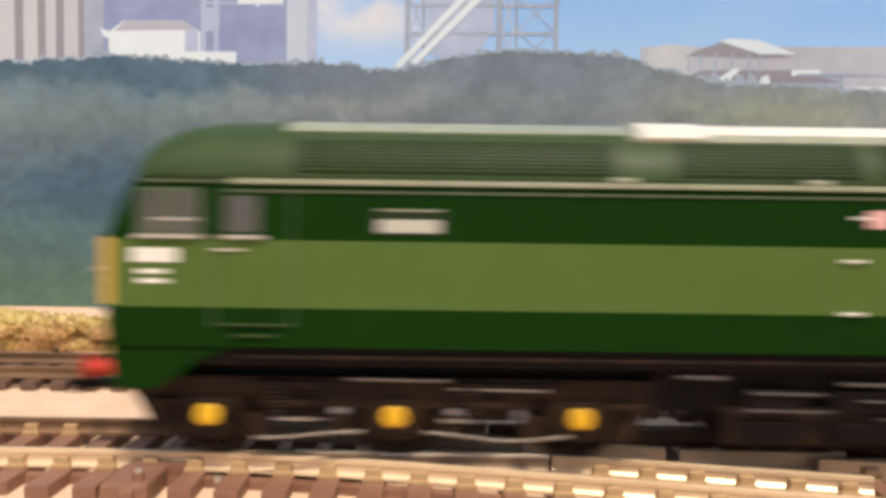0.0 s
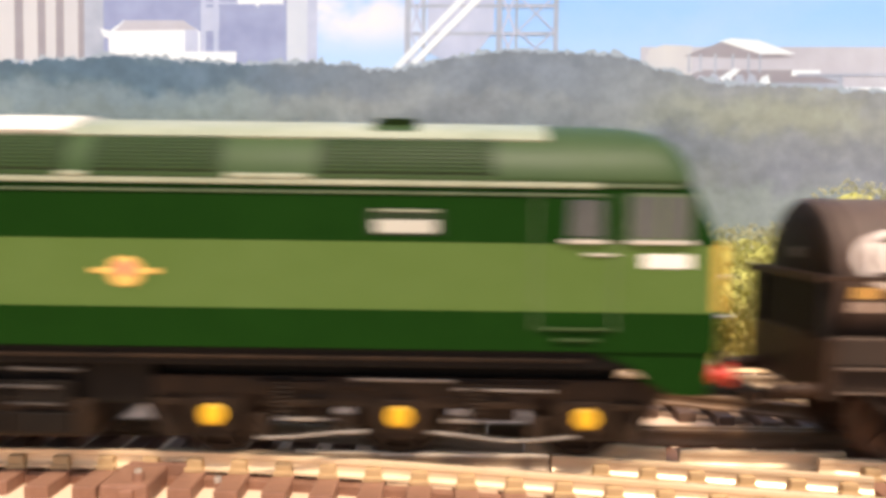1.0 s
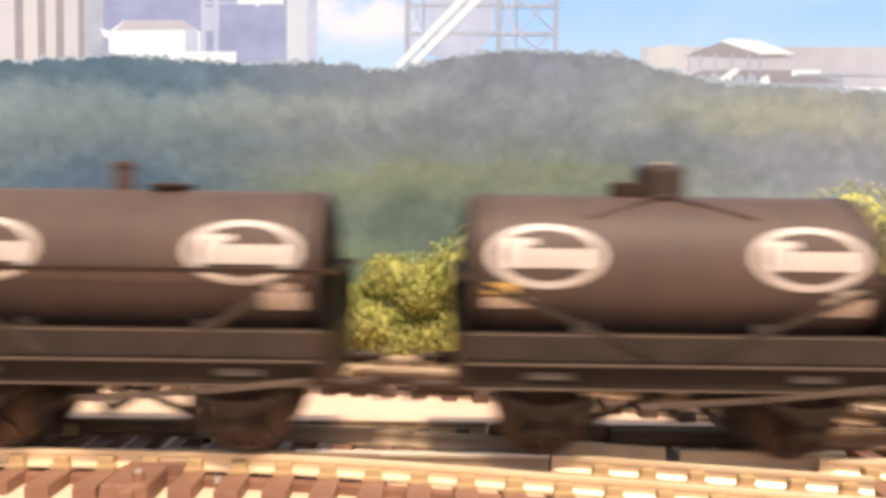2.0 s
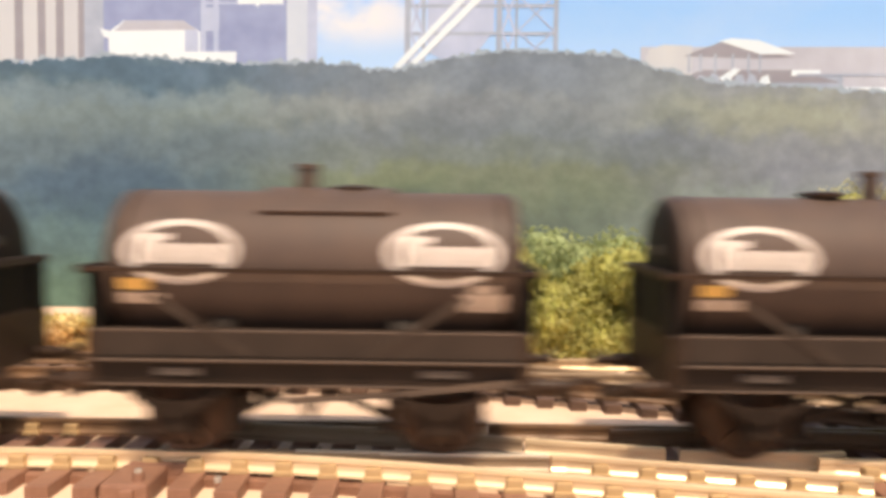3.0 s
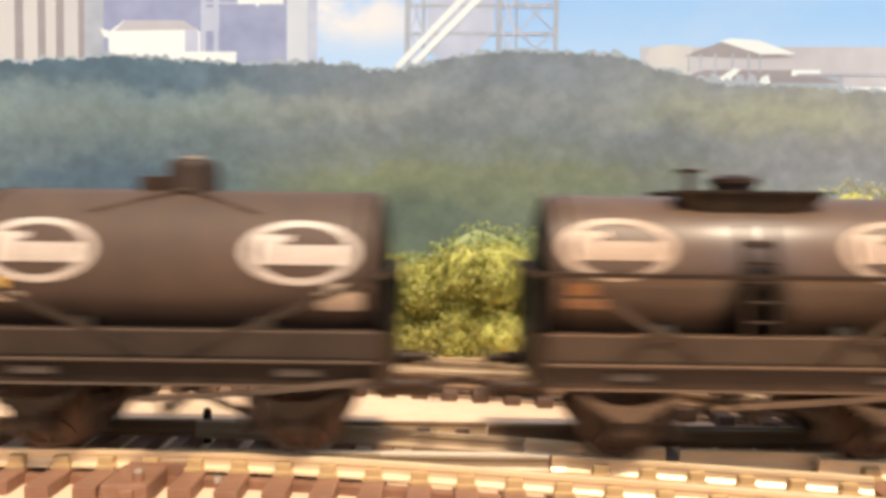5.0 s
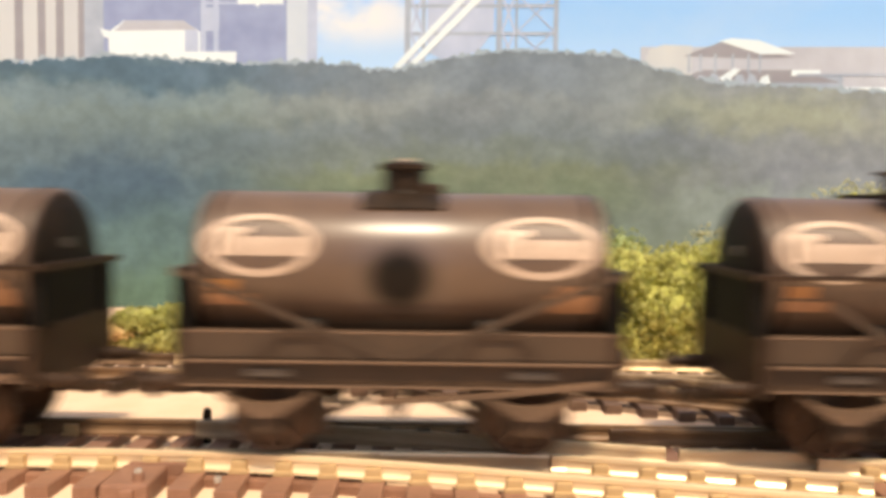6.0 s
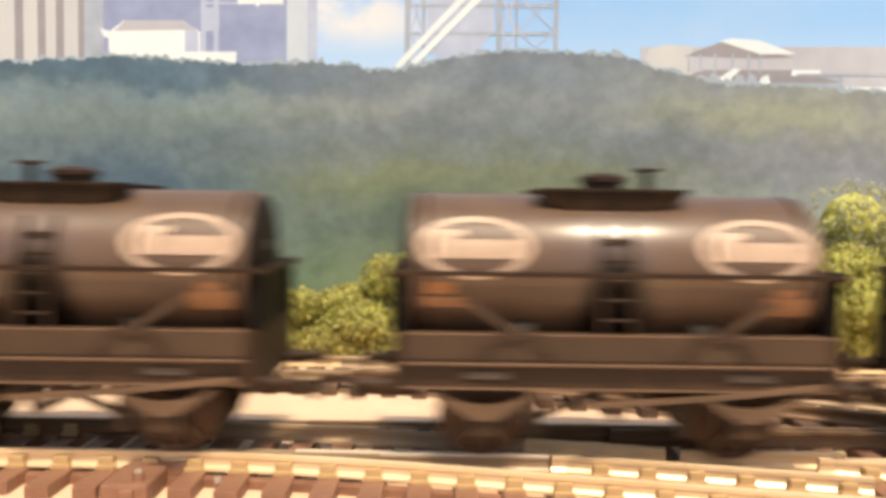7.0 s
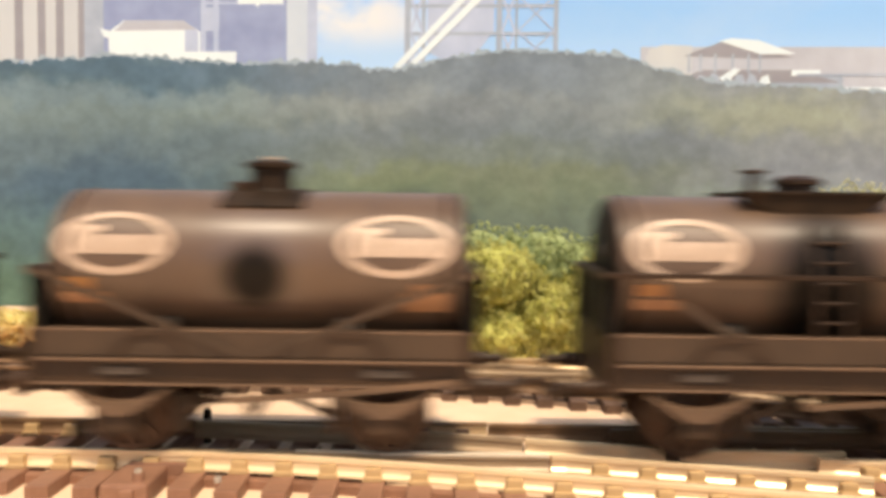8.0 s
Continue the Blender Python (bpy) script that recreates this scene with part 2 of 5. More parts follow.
def printed_wood():
    """A photographed hillside: tone changes with height and along the sheet, tree crowns at several sizes."""
    m, nt, sep, cloud, tc = print_base("printed_wood")
    wob = cloud(26, 4)
    wob2 = cloud(90, 3)
    z = node_math(nt, 'ADD', sep.outputs[2], node_math(nt, 'MULTIPLY', node_math(nt, 'SUBTRACT', wob, 0.5), 0.030))
    z = node_math(nt, 'ADD', z, node_math(nt, 'MULTIPLY', node_math(nt, 'SUBTRACT', wob2, 0.5), 0.014))
    f = node_math(nt, 'MULTIPLY', z, 8.0)
    left = ramp(nt, f, [(0.06, (0.099, 0.176, 0.142)), (0.24, (0.099, 0.172, 0.188)), (0.43, (0.098, 0.160, 0.210)), (0.55, (0.128, 0.191, 0.233)), (0.66, (0.178, 0.251, 0.277)), (0.715, (0.170, 0.249, 0.299)), (0.755, (0.111, 0.182, 0.237)), (0.87, (0.109, 0.179, 0.241))])
    mid = ramp(nt, f, [(0.06, (0.129, 0.192, 0.114)), (0.30, (0.133, 0.181, 0.152)), (0.40, (0.163, 0.210, 0.157)), (0.46, (0.188, 0.231, 0.174)), (0.54, (0.182, 0.229, 0.226)), (0.62, (0.180, 0.227, 0.261)), (0.71, (0.235, 0.286, 0.322)), (0.78, (0.221, 0.274, 0.319)), (0.88, (0.203, 0.257, 0.317))])
    right = ramp(nt, f, [(0.06, (0.203, 0.258, 0.168)), (0.37, (0.272, 0.335, 0.348)), (0.45, (0.225, 0.261, 0.318)), (0.58, (0.239, 0.276, 0.313)), (0.69, (0.294, 0.335, 0.336)), (0.76, (0.272, 0.314, 0.334)), (0.88, (0.250, 0.294, 0.360))])
    x = node_math(nt, 'ADD', sep.outputs[0], node_math(nt, 'MULTIPLY', node_math(nt, 'SUBTRACT', wob, 0.5), 0.06))
    sh = nt.nodes.new("ShaderNodeMapRange")
    sh.inputs[1].default_value, sh.inputs[2].default_value = -0.125, -0.02
    sh.interpolation_type = 'SMOOTHSTEP'
    nt.links.new(x, sh.inputs[0])
    sr = nt.nodes.new("ShaderNodeMapRange")
    sr.inputs[1].default_value, sr.inputs[2].default_value = 0.05, 0.15
    sr.interpolation_type = 'SMOOTHSTEP'
    nt.links.new(x, sr.inputs[0])
    col = mix_rgb(nt, sr.outputs[0], mix_rgb(nt, sh.outputs[0], left, mid), right)
    # tree masses: centre, half width and half height in millimetres, and a tint
    wx = node_math(nt, 'ADD', sep.outputs[0], node_math(nt, 'MULTIPLY', node_math(nt, 'SUBTRACT', wob2, 0.5), 0.030))
    for cx, cz, rx, rz, tint in MASSES:
        dx = node_math(nt, 'DIVIDE', node_math(nt, 'SUBTRACT', wx, cx / 1000), rx / 1000)
        dz = node_math(nt, 'DIVIDE', node_math(nt, 'SUBTRACT', z, cz / 1000), rz / 1000)
        d = node_math(nt, 'SQRT', node_math(nt, 'ADD', node_math(nt, 'MULTIPLY', dx, dx), node_math(nt, 'MULTIPLY', dz, dz)))
        mr = nt.nodes.new("ShaderNodeMapRange")
        mr.interpolation_type = 'SMOOTHSTEP'
        mr.inputs[1].default_value, mr.inputs[2].default_value = 1.15, 0.45
        nt.links.new(d, mr.inputs[0])
        col = mix_rgb(nt, mr.outputs[0], col, mix_rgb(nt, 1.0, col, tint, 'MULTIPLY'))
    # rounded crowns, and the grain of the print
    for scale, lo, hi in ((62, 0.88, 1.00), (120, 0.92, 0.99)):
        mp = nt.nodes.new("ShaderNodeMapping")
        mp.inputs["Scale"].default_value = (1, 0, 1.25)
        warp = nt.nodes.new("ShaderNodeVectorMath")
        warp.operation = 'ADD'
        grain = nt.nodes.new("ShaderNodeTexNoise")
        grain.inputs["Scale"].default_value = scale * 1.2
        push = nt.nodes.new("ShaderNodeVectorMath")
        push.operation = 'SCALE'
        push.inputs["Scale"].default_value = 0.6 / scale
        nt.links.new(tc.outputs["Object"], grain.inputs[0])
        nt.links.new(grain.outputs["Color"], push.inputs[0])
        nt.links.new(tc.outputs["Object"], warp.inputs[0])
        nt.links.new(push.outputs[0], warp.inputs[1])
        nt.links.new(warp.outputs[0], mp.inputs[0])
        vor = nt.nodes.new("ShaderNodeTexVoronoi")
        vor.feature = 'SMOOTH_F1'
        vor.inputs["Scale"].default_value = scale
        vor.inputs["Smoothness"].default_value = 0.5
        nt.links.new(mp.outputs[0], vor.inputs["Vector"])
        g = ramp(nt, vor.outputs["Distance"], [(0.10, (hi, hi, hi)), (0.75, (lo, lo, lo))])
        col = mix_rgb(nt, 1.0, col, g, 'MULTIPLY')
    for scale, lo, hi in ((40, 0.95, 1.05), (160, 0.94, 1.06)):
        g = ramp(nt, cloud(scale, 5, (1, 1, 1.15)), [(0.34, (lo, lo, lo)), (0.66, (hi, hi, hi))])
        col = mix_rgb(nt, 1.0, col, g, 'MULTIPLY')
    nt.links.new(col, nt.nodes["Principled BSDF"].inputs["Base Color"])
    return m


M["cloudsky"] = printed_sky()
M["wood"] = printed_wood()


def tank_paint(name, clean, middle=(0.03, 0.03, 0.03), late=0.0, stain=(0.0052, 0.0330, 0.0050)):
    """Tank paint: dusty brown-black, with a wiped glossy middle on some wagons."""
    k = 1.06 + 0.20 * late
    m = mat(name, ((0.063 + 0.006 * late) * k, 0.041 * k, 0.031 * k * (1 - 0.14 * late)), ((0.093 + 0.006 * late) * k, 0.059 * k, 0.042 * k * (1 - 0.14 * late)), 0.58 - 0.20 * late, scale=140, bump=0.05, sheen=0.34 + 0.35 * late)
    if clean:
        n, l = m.node_tree.nodes, m.node_tree.links
        b = n["Principled BSDF"]
        tc = n.new("ShaderNodeTexCoord")
        sep = n.new("ShaderNodeSeparateXYZ")
        l.new(tc.outputs["Object"], sep.inputs[0])
        ab = n.new("ShaderNodeMath")
        ab.operation = 'ABSOLUTE'
        l.new(sep.outputs[0], ab.inputs[0])
        mr = n.new("ShaderNodeMapRange")
        mr.interpolation_type = 'SMOOTHSTEP'
        mr.inputs[1].default_value = 0.0035
        mr.inputs[2].default_value = 0.0135
        mr.inputs[3].default_value = 0.36
        mr.inputs[4].default_value = 0.52
        l.new(ab.outputs[0], mr.inputs[0])
        l.new(mr.outputs[0], b.inputs["Roughness"])
        # lengthwise anisotropy and raised gloss draw a highlight along the wiped middle
        tg = n.new("ShaderNodeTangent")
        tg.direction_type, tg.axis = 'RADIAL', 'X'
        l.new(tg.outputs[0], b.inputs["Tangent"])
        b.inputs["Anisotropic"].default_value = 0.6
        b.inputs["Anisotropic Rotation"].default_value = 0.25
        gl = n.new("ShaderNodeMapRange")
        gl.interpolation_type = 'SMOOTHSTEP'
        gl.inputs[1].default_value, gl.inputs[2].default_value = 0.002, 0.010
        gl.inputs[3].default_value, gl.inputs[4].default_value = 1.1, 0.42 + 0.2 * late
        l.new(ab.outputs[0], gl.inputs[0])
        old = b.inputs["Base Color"].links[0].from_socket
        mx = n.new("ShaderNodeMix")
        mx.data_type = 'RGBA'
        mx.inputs[6].default_value = (*middle, 1)
        l.new(old, mx.inputs[7])
        dx = node_math(m.node_tree, 'DIVIDE', sep.outputs[0], stain[0])
        dz = node_math(m.node_tree, 'DIVIDE', node_math(m.node_tree, 'SUBTRACT', sep.outputs[2], stain[1]), stain[2])
        rr = node_math(m.node_tree, 'SQRT', node_math(m.node_tree, 'ADD', node_math(m.node_tree, 'MULTIPLY', dx, dx), node_math(m.node_tree, 'MULTIPLY', dz, dz)))
        cr = n.new("ShaderNodeMapRange")
        cr.interpolation_type = 'SMOOTHSTEP'
        cr.inputs[1].default_value = 0.5
        cr.inputs[2].default_value = 1.4
        l.new(rr, cr.inputs[0])
        l.new(cr.outputs[0], mx.inputs[0])
        # tarry patch below the filler: dull
        pm = n.new("ShaderNodeMapRange")
        pm.inputs[3].default_value, pm.inputs[4].default_value = 1.0 - 0.9 * late, 1.0
        l.new(cr.outputs[0], pm.inputs[0])
        l.new(node_math(m.node_tree, 'MULTIPLY', gl.outputs[0], pm.outputs[0]), b.inputs["Specular IOR Level"])
        l.new(mx.outputs[2], b.inputs["Base Color"])
    return m


for key in ("leaf", "leafdark", "leafstraw", "leafpale"):
    nt = M[key].node_tree
    tr = nt.nodes.new("ShaderNodeBsdfTranslucent")
    mixer = nt.nodes.new("ShaderNodeMixShader")
    mixer.inputs[0].default_value = 0.58
    surface = nt.nodes["Principled BSDF"]
    nt.links.new(surface.inputs["Base Color"].links[0].from_socket, tr.inputs[0])
    nt.links.new(surface.outputs[0], mixer.inputs[1])
    nt.links.new(tr.outputs[0], mixer.inputs[2])
    nt.links.new(mixer.outputs[0], nt.nodes["Material Output"].inputs[0])
M["tank"] = tank_paint("tank_dusty_black", False)
M["tankclean"] = tank_paint("tank_wiped_black", True, (0.06, 0.043, 0.033), 0.0)
M["tanklate"] = tank_paint("tank_wiped_brown", True, (0.012, 0.009, 0.007), 1.0)
M["tankladder"] = tank_paint("tank_streaked_brown", True, (0.010, 0.0075, 0.006), 1.0, (0.0056, 0.0265, 0.0105))
M["tankspilt"] = tank_paint("tank_spilt_brown", True, (0.008, 0.0062, 0.005), 1.0, (0.0085, 0.0310, 0.0150))


# ---- building helpers (sizes in millimetres) ----
def pieces(bm):
    """The bmesh's separate bodies; those that touch stay together."""
    seen, groups = set(), []
    for v in bm.verts:
        if v in seen:
            continue
        stack, isle = [v], []
        seen.add(v)
        while stack:
            w = stack.pop()
            isle.append(w)
            for e in w.link_edges:
                o = e.other_vert(w)
                if o not in seen:
                    seen.add(o)
                    stack.append(o)
        lo = [min(w.co[k] for w in isle) - 0.06 for k in range(3)]
        hi = [max(w.co[k] for w in isle) + 0.06 for k in range(3)]
        groups.append([lo, hi, isle])
    joined = True
    while joined:
        joined, out = False, []
        for g in groups:
            for h in out:
                if all(g[0][k] < h[1][k] and h[0][k] < g[1][k] for k in range(3)):
                    h[0] = [min(p, q) for p, q in zip(g[0], h[0])]
                    h[1] = [max(p, q) for p, q in zip(g[1], h[1])]
                    h[2] += g[2]
                    joined = True
                    break
            else:
                out.append(g)
        groups = out
    return [g[2] for g in groups]


def part(name, bm, material, parent=None, label="", smooth=False, split=True):
    """Links a bmesh, drawn in millimetres: one mesh object for each of its separate bodies."""
    bmesh.ops.recalc_face_normals(bm, faces=bm.faces)
    first = None
    for isle in (pieces(bm) if split else [list(bm.verts)]):
        index = {v: i for i, v in enumerate(isle)}
        faces = {f for v in isle for f in v.link_faces}
        me = bpy.data.meshes.new(name)
        me.from_pydata([tuple(v.co * 0.001) for v in isle], [], [[index[v] for v in f.verts] for f in sorted(faces, key=lambda f: f.index)])
        me.materials.append(material)
        if smooth:
            for f in me.polygons:
                f.use_smooth = True
        ob = new(name, me)
        if parent is not None:
            ob.parent = parent
        if label:
            ob["label"] = label
        first = first or ob
    bm.free()
    return first


def link_part(name, me, parent, m):
    ob = new(name, me)
    ob.parent = parent
    ob.matrix_basis = m
    return ob


def holder(name):
    ob = new(name)
    ob.empty_display_size = 0.01
    return ob


def box(bm, x0, x1, y0, y1, z0, z1, bevel=0.0):
    r = bmesh.ops.create_cube(bm, size=1.0)
    vs = r["verts"]
    for v in vs:
        v.co = Vector((x0 + (v.co.x + 0.5) * (x1 - x0), y0 + (v.co.y + 0.5) * (y1 - y0), z0 + (v.co.z + 0.5) * (z1 - z0)))
    if bevel:
        es = list({e for v in vs for e in v.link_edges})
        bmesh.ops.bevel(bm, geom=es, offset=bevel, segments=2, affect='EDGES', profile=0.6)
    return bm


def cyl(bm, a, b, r, seg=20, r2=None):
    """A solid rod or disc from a to b."""
    a, b = Vector(a), Vector(b)
    q = (b - a).to_track_quat('Z', 'Y').to_matrix().to_4x4()
    bmesh.ops.create_cone(bm, cap_ends=True, segments=seg, radius1=r, radius2=r if r2 is None else r2, depth=(b - a).length,
                          matrix=Matrix.Translation((a + b) / 2) @ q)
    return bm


def bar(bm, a, b, w, h):
    """A flat bar from a to b, w across (y), h deep."""
    a, b = Vector(a), Vector(b)
    d = (b - a).normalized()
    side = Vector((0, 1, 0)) if abs(d.y) < 0.9 else Vector((1, 0, 0))
    up = d.cross(side).normalized()
    side = up.cross(d).normalized()
    vs = []
    for p in (a, b):
        for s, u in ((-1, -1), (1, -1), (1, 1), (-1, 1)):
            vs.append(bm.verts.new(p + side * s * w / 2 + up * u * h / 2))
    for f in ((3, 2, 1, 0), (4, 5, 6, 7), (0, 1, 5, 4), (1, 2, 6, 5), (2, 3, 7, 6), (3, 0, 4, 7)):
        bm.faces.new([vs[i] for i in f])
    return bm


def loft(bm, rings, caps=True):
    rows = [[bm.verts.new(p) for p in ring] for ring in rings]
    n = len(rows[0])
    for r0, r1 in zip(rows, rows[1:]):
        for i in range(n):
            bm.faces.new((r0[i], r0[(i + 1) % n], r1[(i + 1) % n], r1[i]))
    if caps:
        bm.faces.new(rows[0][::-1])
        bm.faces.new(rows[-1])
    return bm


def turned(bm, profile, seg=32, centre=(0, 0, 0), axis='z'):
    """A turned solid: profile of (radius, height)."""
    rings = []
    for r, h in profile:
        ring = []
        for i in range(seg):
            a = 2 * math.pi * i / seg
            p = (r * math.cos(a), r * math.sin(a), h)
            if axis == 'x':
                p = (h, p[0], p[1])
            elif axis == 'y':
                p = (p[0], h, p[1])
            ring.append(Vector(p) + Vector(centre))
        rings.append(ring)
    return loft(bm, rings)


def sweep(bm, path, prof):
    """Sweeps a profile (offset across, height) along a path in the plan."""
    rings = []
    for i, p in enumerate(path):
        a = Vector(path[max(i - 1, 0)])
        b = Vector(path[min(i + 1, len(path) - 1)])
        d = (b - a).normalized()
        nrm = Vector((-d.y, d.x))
        rings.append([Vector((p[0] + nrm.x * u, p[1] + nrm.y * u, h)) for u, h in prof])
    return loft(bm, rings)


# ---- the layout: baseboard and backscene ----
bm = box(bmesh.new(), -2000, 2000, -1400, 330, -30, 0)
ground = tagged(part("ground", bm, M["board"]), "pale cream plastered baseboard under the tracks", "ground", kind="structure")
RAIL = [(-1.1, 2.2), (1.1, 2.2), (1.1, 2.55), (0.72, 2.68), (0.40, 3.02), (0.35, 3.3), (0.35, 4.0), (0.55, 4.25), (0.55, 4.9), (0.4, 5.0), (-0.4, 5.0), (-0.55, 4.9), (-0.55, 4.25), (-0.35, 4.0), (-0.35, 3.3), (-0.40, 3.02), (-0.72, 2.68), (-1.1, 2.55)]


def rail_part(path, parent, label="", metal="rail"):
    return part("rail", sweep(bmesh.new(), path, RAIL), M[metal], parent, label)


def sleeper_mesh(name, length, width=3.6, tone="sleeper"):
    bm = box(bmesh.new(), -width / 2, width / 2, -length / 2, length / 2, 0, 2.2, 0.35)
    bmesh.ops.scale(bm, vec=(0.001, 0.001, 0.001), verts=bm.verts)
    me = bpy.data.meshes.new(name)
    bm.to_mesh(me)
    bm.free()
    me.materials.append(M[tone])
    return me


def chair_mesh(tone="chair"):
    bm = box(bmesh.new(), -1.5, 1.5, -1.9, 1.9, 2.1, 2.9, 0.2)
    for s in (-1, 1):
        box(bm, -1.25, 1.25, s * 1.0 - 0.55, s * 1.0 + 0.55, 2.6, 4.15, 0.25)
    bmesh.ops.scale(bm, vec=(0.001, 0.001, 0.001), verts=bm.verts)
    me = bpy.data.meshes.new("chair")
    bm.to_mesh(me)
    bm.free()
    me.materials.append(M[tone])
    return me


CHAIR = chair_mesh()
DARKCHAIR = chair_mesh("rearsleeper")
SLEEPERS = {}


def sleeper(parent, x, y0, y1, chairs, width=3.6, turn=0.0, tone="sleeper"):
    key = (round(y1 - y0), width, tone)
    if key not in SLEEPERS:
        SLEEPERS[key] = sleeper_mesh("sleeper", key[0], width, tone)
    link_part("sleeper", SLEEPERS[key], parent, pose(x / 1000, (y0 + y1) / 2000, 0, 0, 0, turn))
    for y in chairs:
        link_part("rail_chair", CHAIR if tone == "sleeper" else DARKCHAIR, parent, pose(x / 1000, y / 1000, 0, 0, 0, turn))


def branch(x):
    """How far the branching road has left the straight one."""
    if x < -58:
        return 0.0
    if x < -1:
        return (x + 58) ** 2 / 600
    return 5.415 + 0.19 * (x + 1)


def xs(a, b, step=6):
    n = max(2, int(abs(b - a) / step) + 1)
    return [a + (b - a) * i / (n - 1) for i in range(n)]


G = 8.75
main_track = tagged(holder("main_track"), "brass-railed model track with a turnout on brown plastic sleepers", "railway track", kind="structure")
rail_part([(-1500, G), (-24.2, G)], main_track, "dark brown far rail", metal="darkrail")
# this stretch in brass: light on the rail put into its colour
rail_part([(-24, G), (8.4, G)], main_track, "far rail stretch lightened to look lit")
rail_part([(8.6, G), (1500, G)], main_track, "dark brown far rail", metal="darkrail")
part("rail_head", box(bmesh.new(), -24, 8.4, G - 0.6, G + 0.6, 4.45, 5.08, 0.1), M["darkrail"], main_track, "dark brown strip on the rail head")
for i in range(5):
    link_part("rail_chair", DARKCHAIR, main_track, pose((-24.25 + 7.05 * i) / 1000, G / 1000, 0.0001))
rail_part([(-1500, -G), (-58, -G)] + [(x, -G - branch(x)) for x in xs(-58, 420, 6)][1:], main_track)
# straight closure rail and its wing
rail_part([(-44, -G + 0.9), (-25, -G + 0.4), (-5, -G), (17.2, -G)], main_track, "tan point blade", metal="tanrail")
# bright strip puts the glint along the blade's top into the colour
part("rail_head", sweep(bmesh.new(), [(-23, -G + 0.4), (-5, -G), (17.2, -G)], [(-0.56, 4.7), (0.56, 4.7), (0.56, 5.08), (-0.56, 5.08)]), M["newrail"], main_track, "bright strip for the glint on the rail head")
rail_part([(17.6, -G), (20, -G)] + [(x, -G - 0.19 * (x - 20)) for x in xs(24, 64, 8)], main_track)
# branching closure rail and its wing
rail_part([(x, G - 0.6 - branch(x)) for x in xs(-44, 14, 6)], main_track, "tan closure rail", metal="tanrail")
rail_part([(x, G - 0.6 - branch(x)) for x in xs(14.4, 37, 6)], main_track)
rail_part([(39, -5.2), (62, -5.6), (66, -5.0)], main_track, "short wing rail at the crossing")
rail_part([(60, -G), (1500, -G)], main_track)
rail_part([(x, G - branch(x)) for x in xs(62, 420, 8)], main_track)
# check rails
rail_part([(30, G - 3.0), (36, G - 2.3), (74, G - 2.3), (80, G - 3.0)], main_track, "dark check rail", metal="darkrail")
STEP = 7.05
for i in range(-215, 216):
    x = -45.4 + STEP * i
    if x < -62 or x > 160:
        if abs(x) < 700:
            sleeper(main_track, x, -16, 16, (-G, G))
    else:
        d = branch(x)
        near = -17.5 - d
        ch = [-G - d]
        if 22 < x < 64:
            ch.append(-G - 0.19 * (x - 20))
        if x > 66:
            ch += [-G, G - d]
        sleeper(main_track, x, near, 16, ch)
for i in range(0, 26):
    x = 160 + STEP * i
    d = branch(x)
    sleeper(main_track, x, -16 - d, 14 - d, (-G - d, G - d), turn=-10)
part("sleeper_web", sweep(bmesh.new(), [(-700, -G), (-58, -G)] + [(x, -G - branch(x)) for x in xs(-58, 300, 8)][1:], [(-2.3, 0.05), (-0.9, 0.05), (-0.9, 1.6), (-2.3, 1.4)]), M["sleeper"], main_track, "brown plastic web between the sleepers")
# moving tie bar with its end boss
bm = box(bmesh.new(), -49.4, -42.4, -19.6, -9.9, 0.2, 3.2, 0.6)
box(bm, -46.2, -44.2, -20.5, 12, 1.0, 2.6, 0.3)
box(bm, -48.6, -38.2, -10.9, -9.75, 1.5, 3.5, 0.2)
cyl(bm, (-44.4, -17.6, 3.2), (-44.4, -17.6, 4.4), 0.9, 14)
part("tie_bar", bm, M["sleeper"], main_track, "brown plastic point tie bar")
bm = bmesh.new()
for x, y in ((-44.4, -17.6), (-33.4, -15.2)):
    cyl(bm, (x, y, 2.2), (x, y, 3.0 if x > -40 else 4.8), 0.55, 10)
part("pin", bm, M["silver"], main_track, "bright metal pins")
# ballast between the rails of the main road
rng = np.random.default_rng(3)


def granules(name, x0, x1, y0, y1, count, size, material, label, z=0.0):
    bm = bmesh.new()
    vs, fs = [], []
    for k in range(count):
        cx, cy = rng.uniform(x0, x1), rng.uniform(y0, y1)
        s = size * rng.uniform(0.5, 1.3)
        base = len(vs)
        for dx, dy, dz in ((1, 0, 0), (0, 1, 0), (-1, 0, 0), (0, -1, 0), (0.1, 0.1, 1)):
            vs.append(((cx + (dx + rng.uniform(-.3, .3)) * s) / 1000, (cy + (dy + rng.uniform(-.3, .3)) * s) / 1000, (z + dz * s * 1.1) / 1000))
        for a, b in ((0, 1), (1, 2), (2, 3), (3, 0)):
            fs.append((base + a, base + b, base + 4))
    bm.free()
    me = bpy.data.meshes.new(name)
    me.from_pydata(vs, [], fs)
    me.materials.append(material)
    return tagged(new(name, me), label, "ballast", kind="stuff")


granules("ballast", -330, 330, -7.2, 7.2, 2600, 0.6, M["ballast"], "loose brown grit between the rails")

# rear track with its own turnout, running to the front on the far side
RY = 62.0
rear_track = tagged(holder("rear_track"), "second model track with a turnout behind the train", "railway track", kind="structure")


def rear_branch(x):
    if x < -40:
        return 0.0
    if x < 64:
        return (x + 40) ** 2 / 456
    return 23.7 + 0.456 * (x - 64)


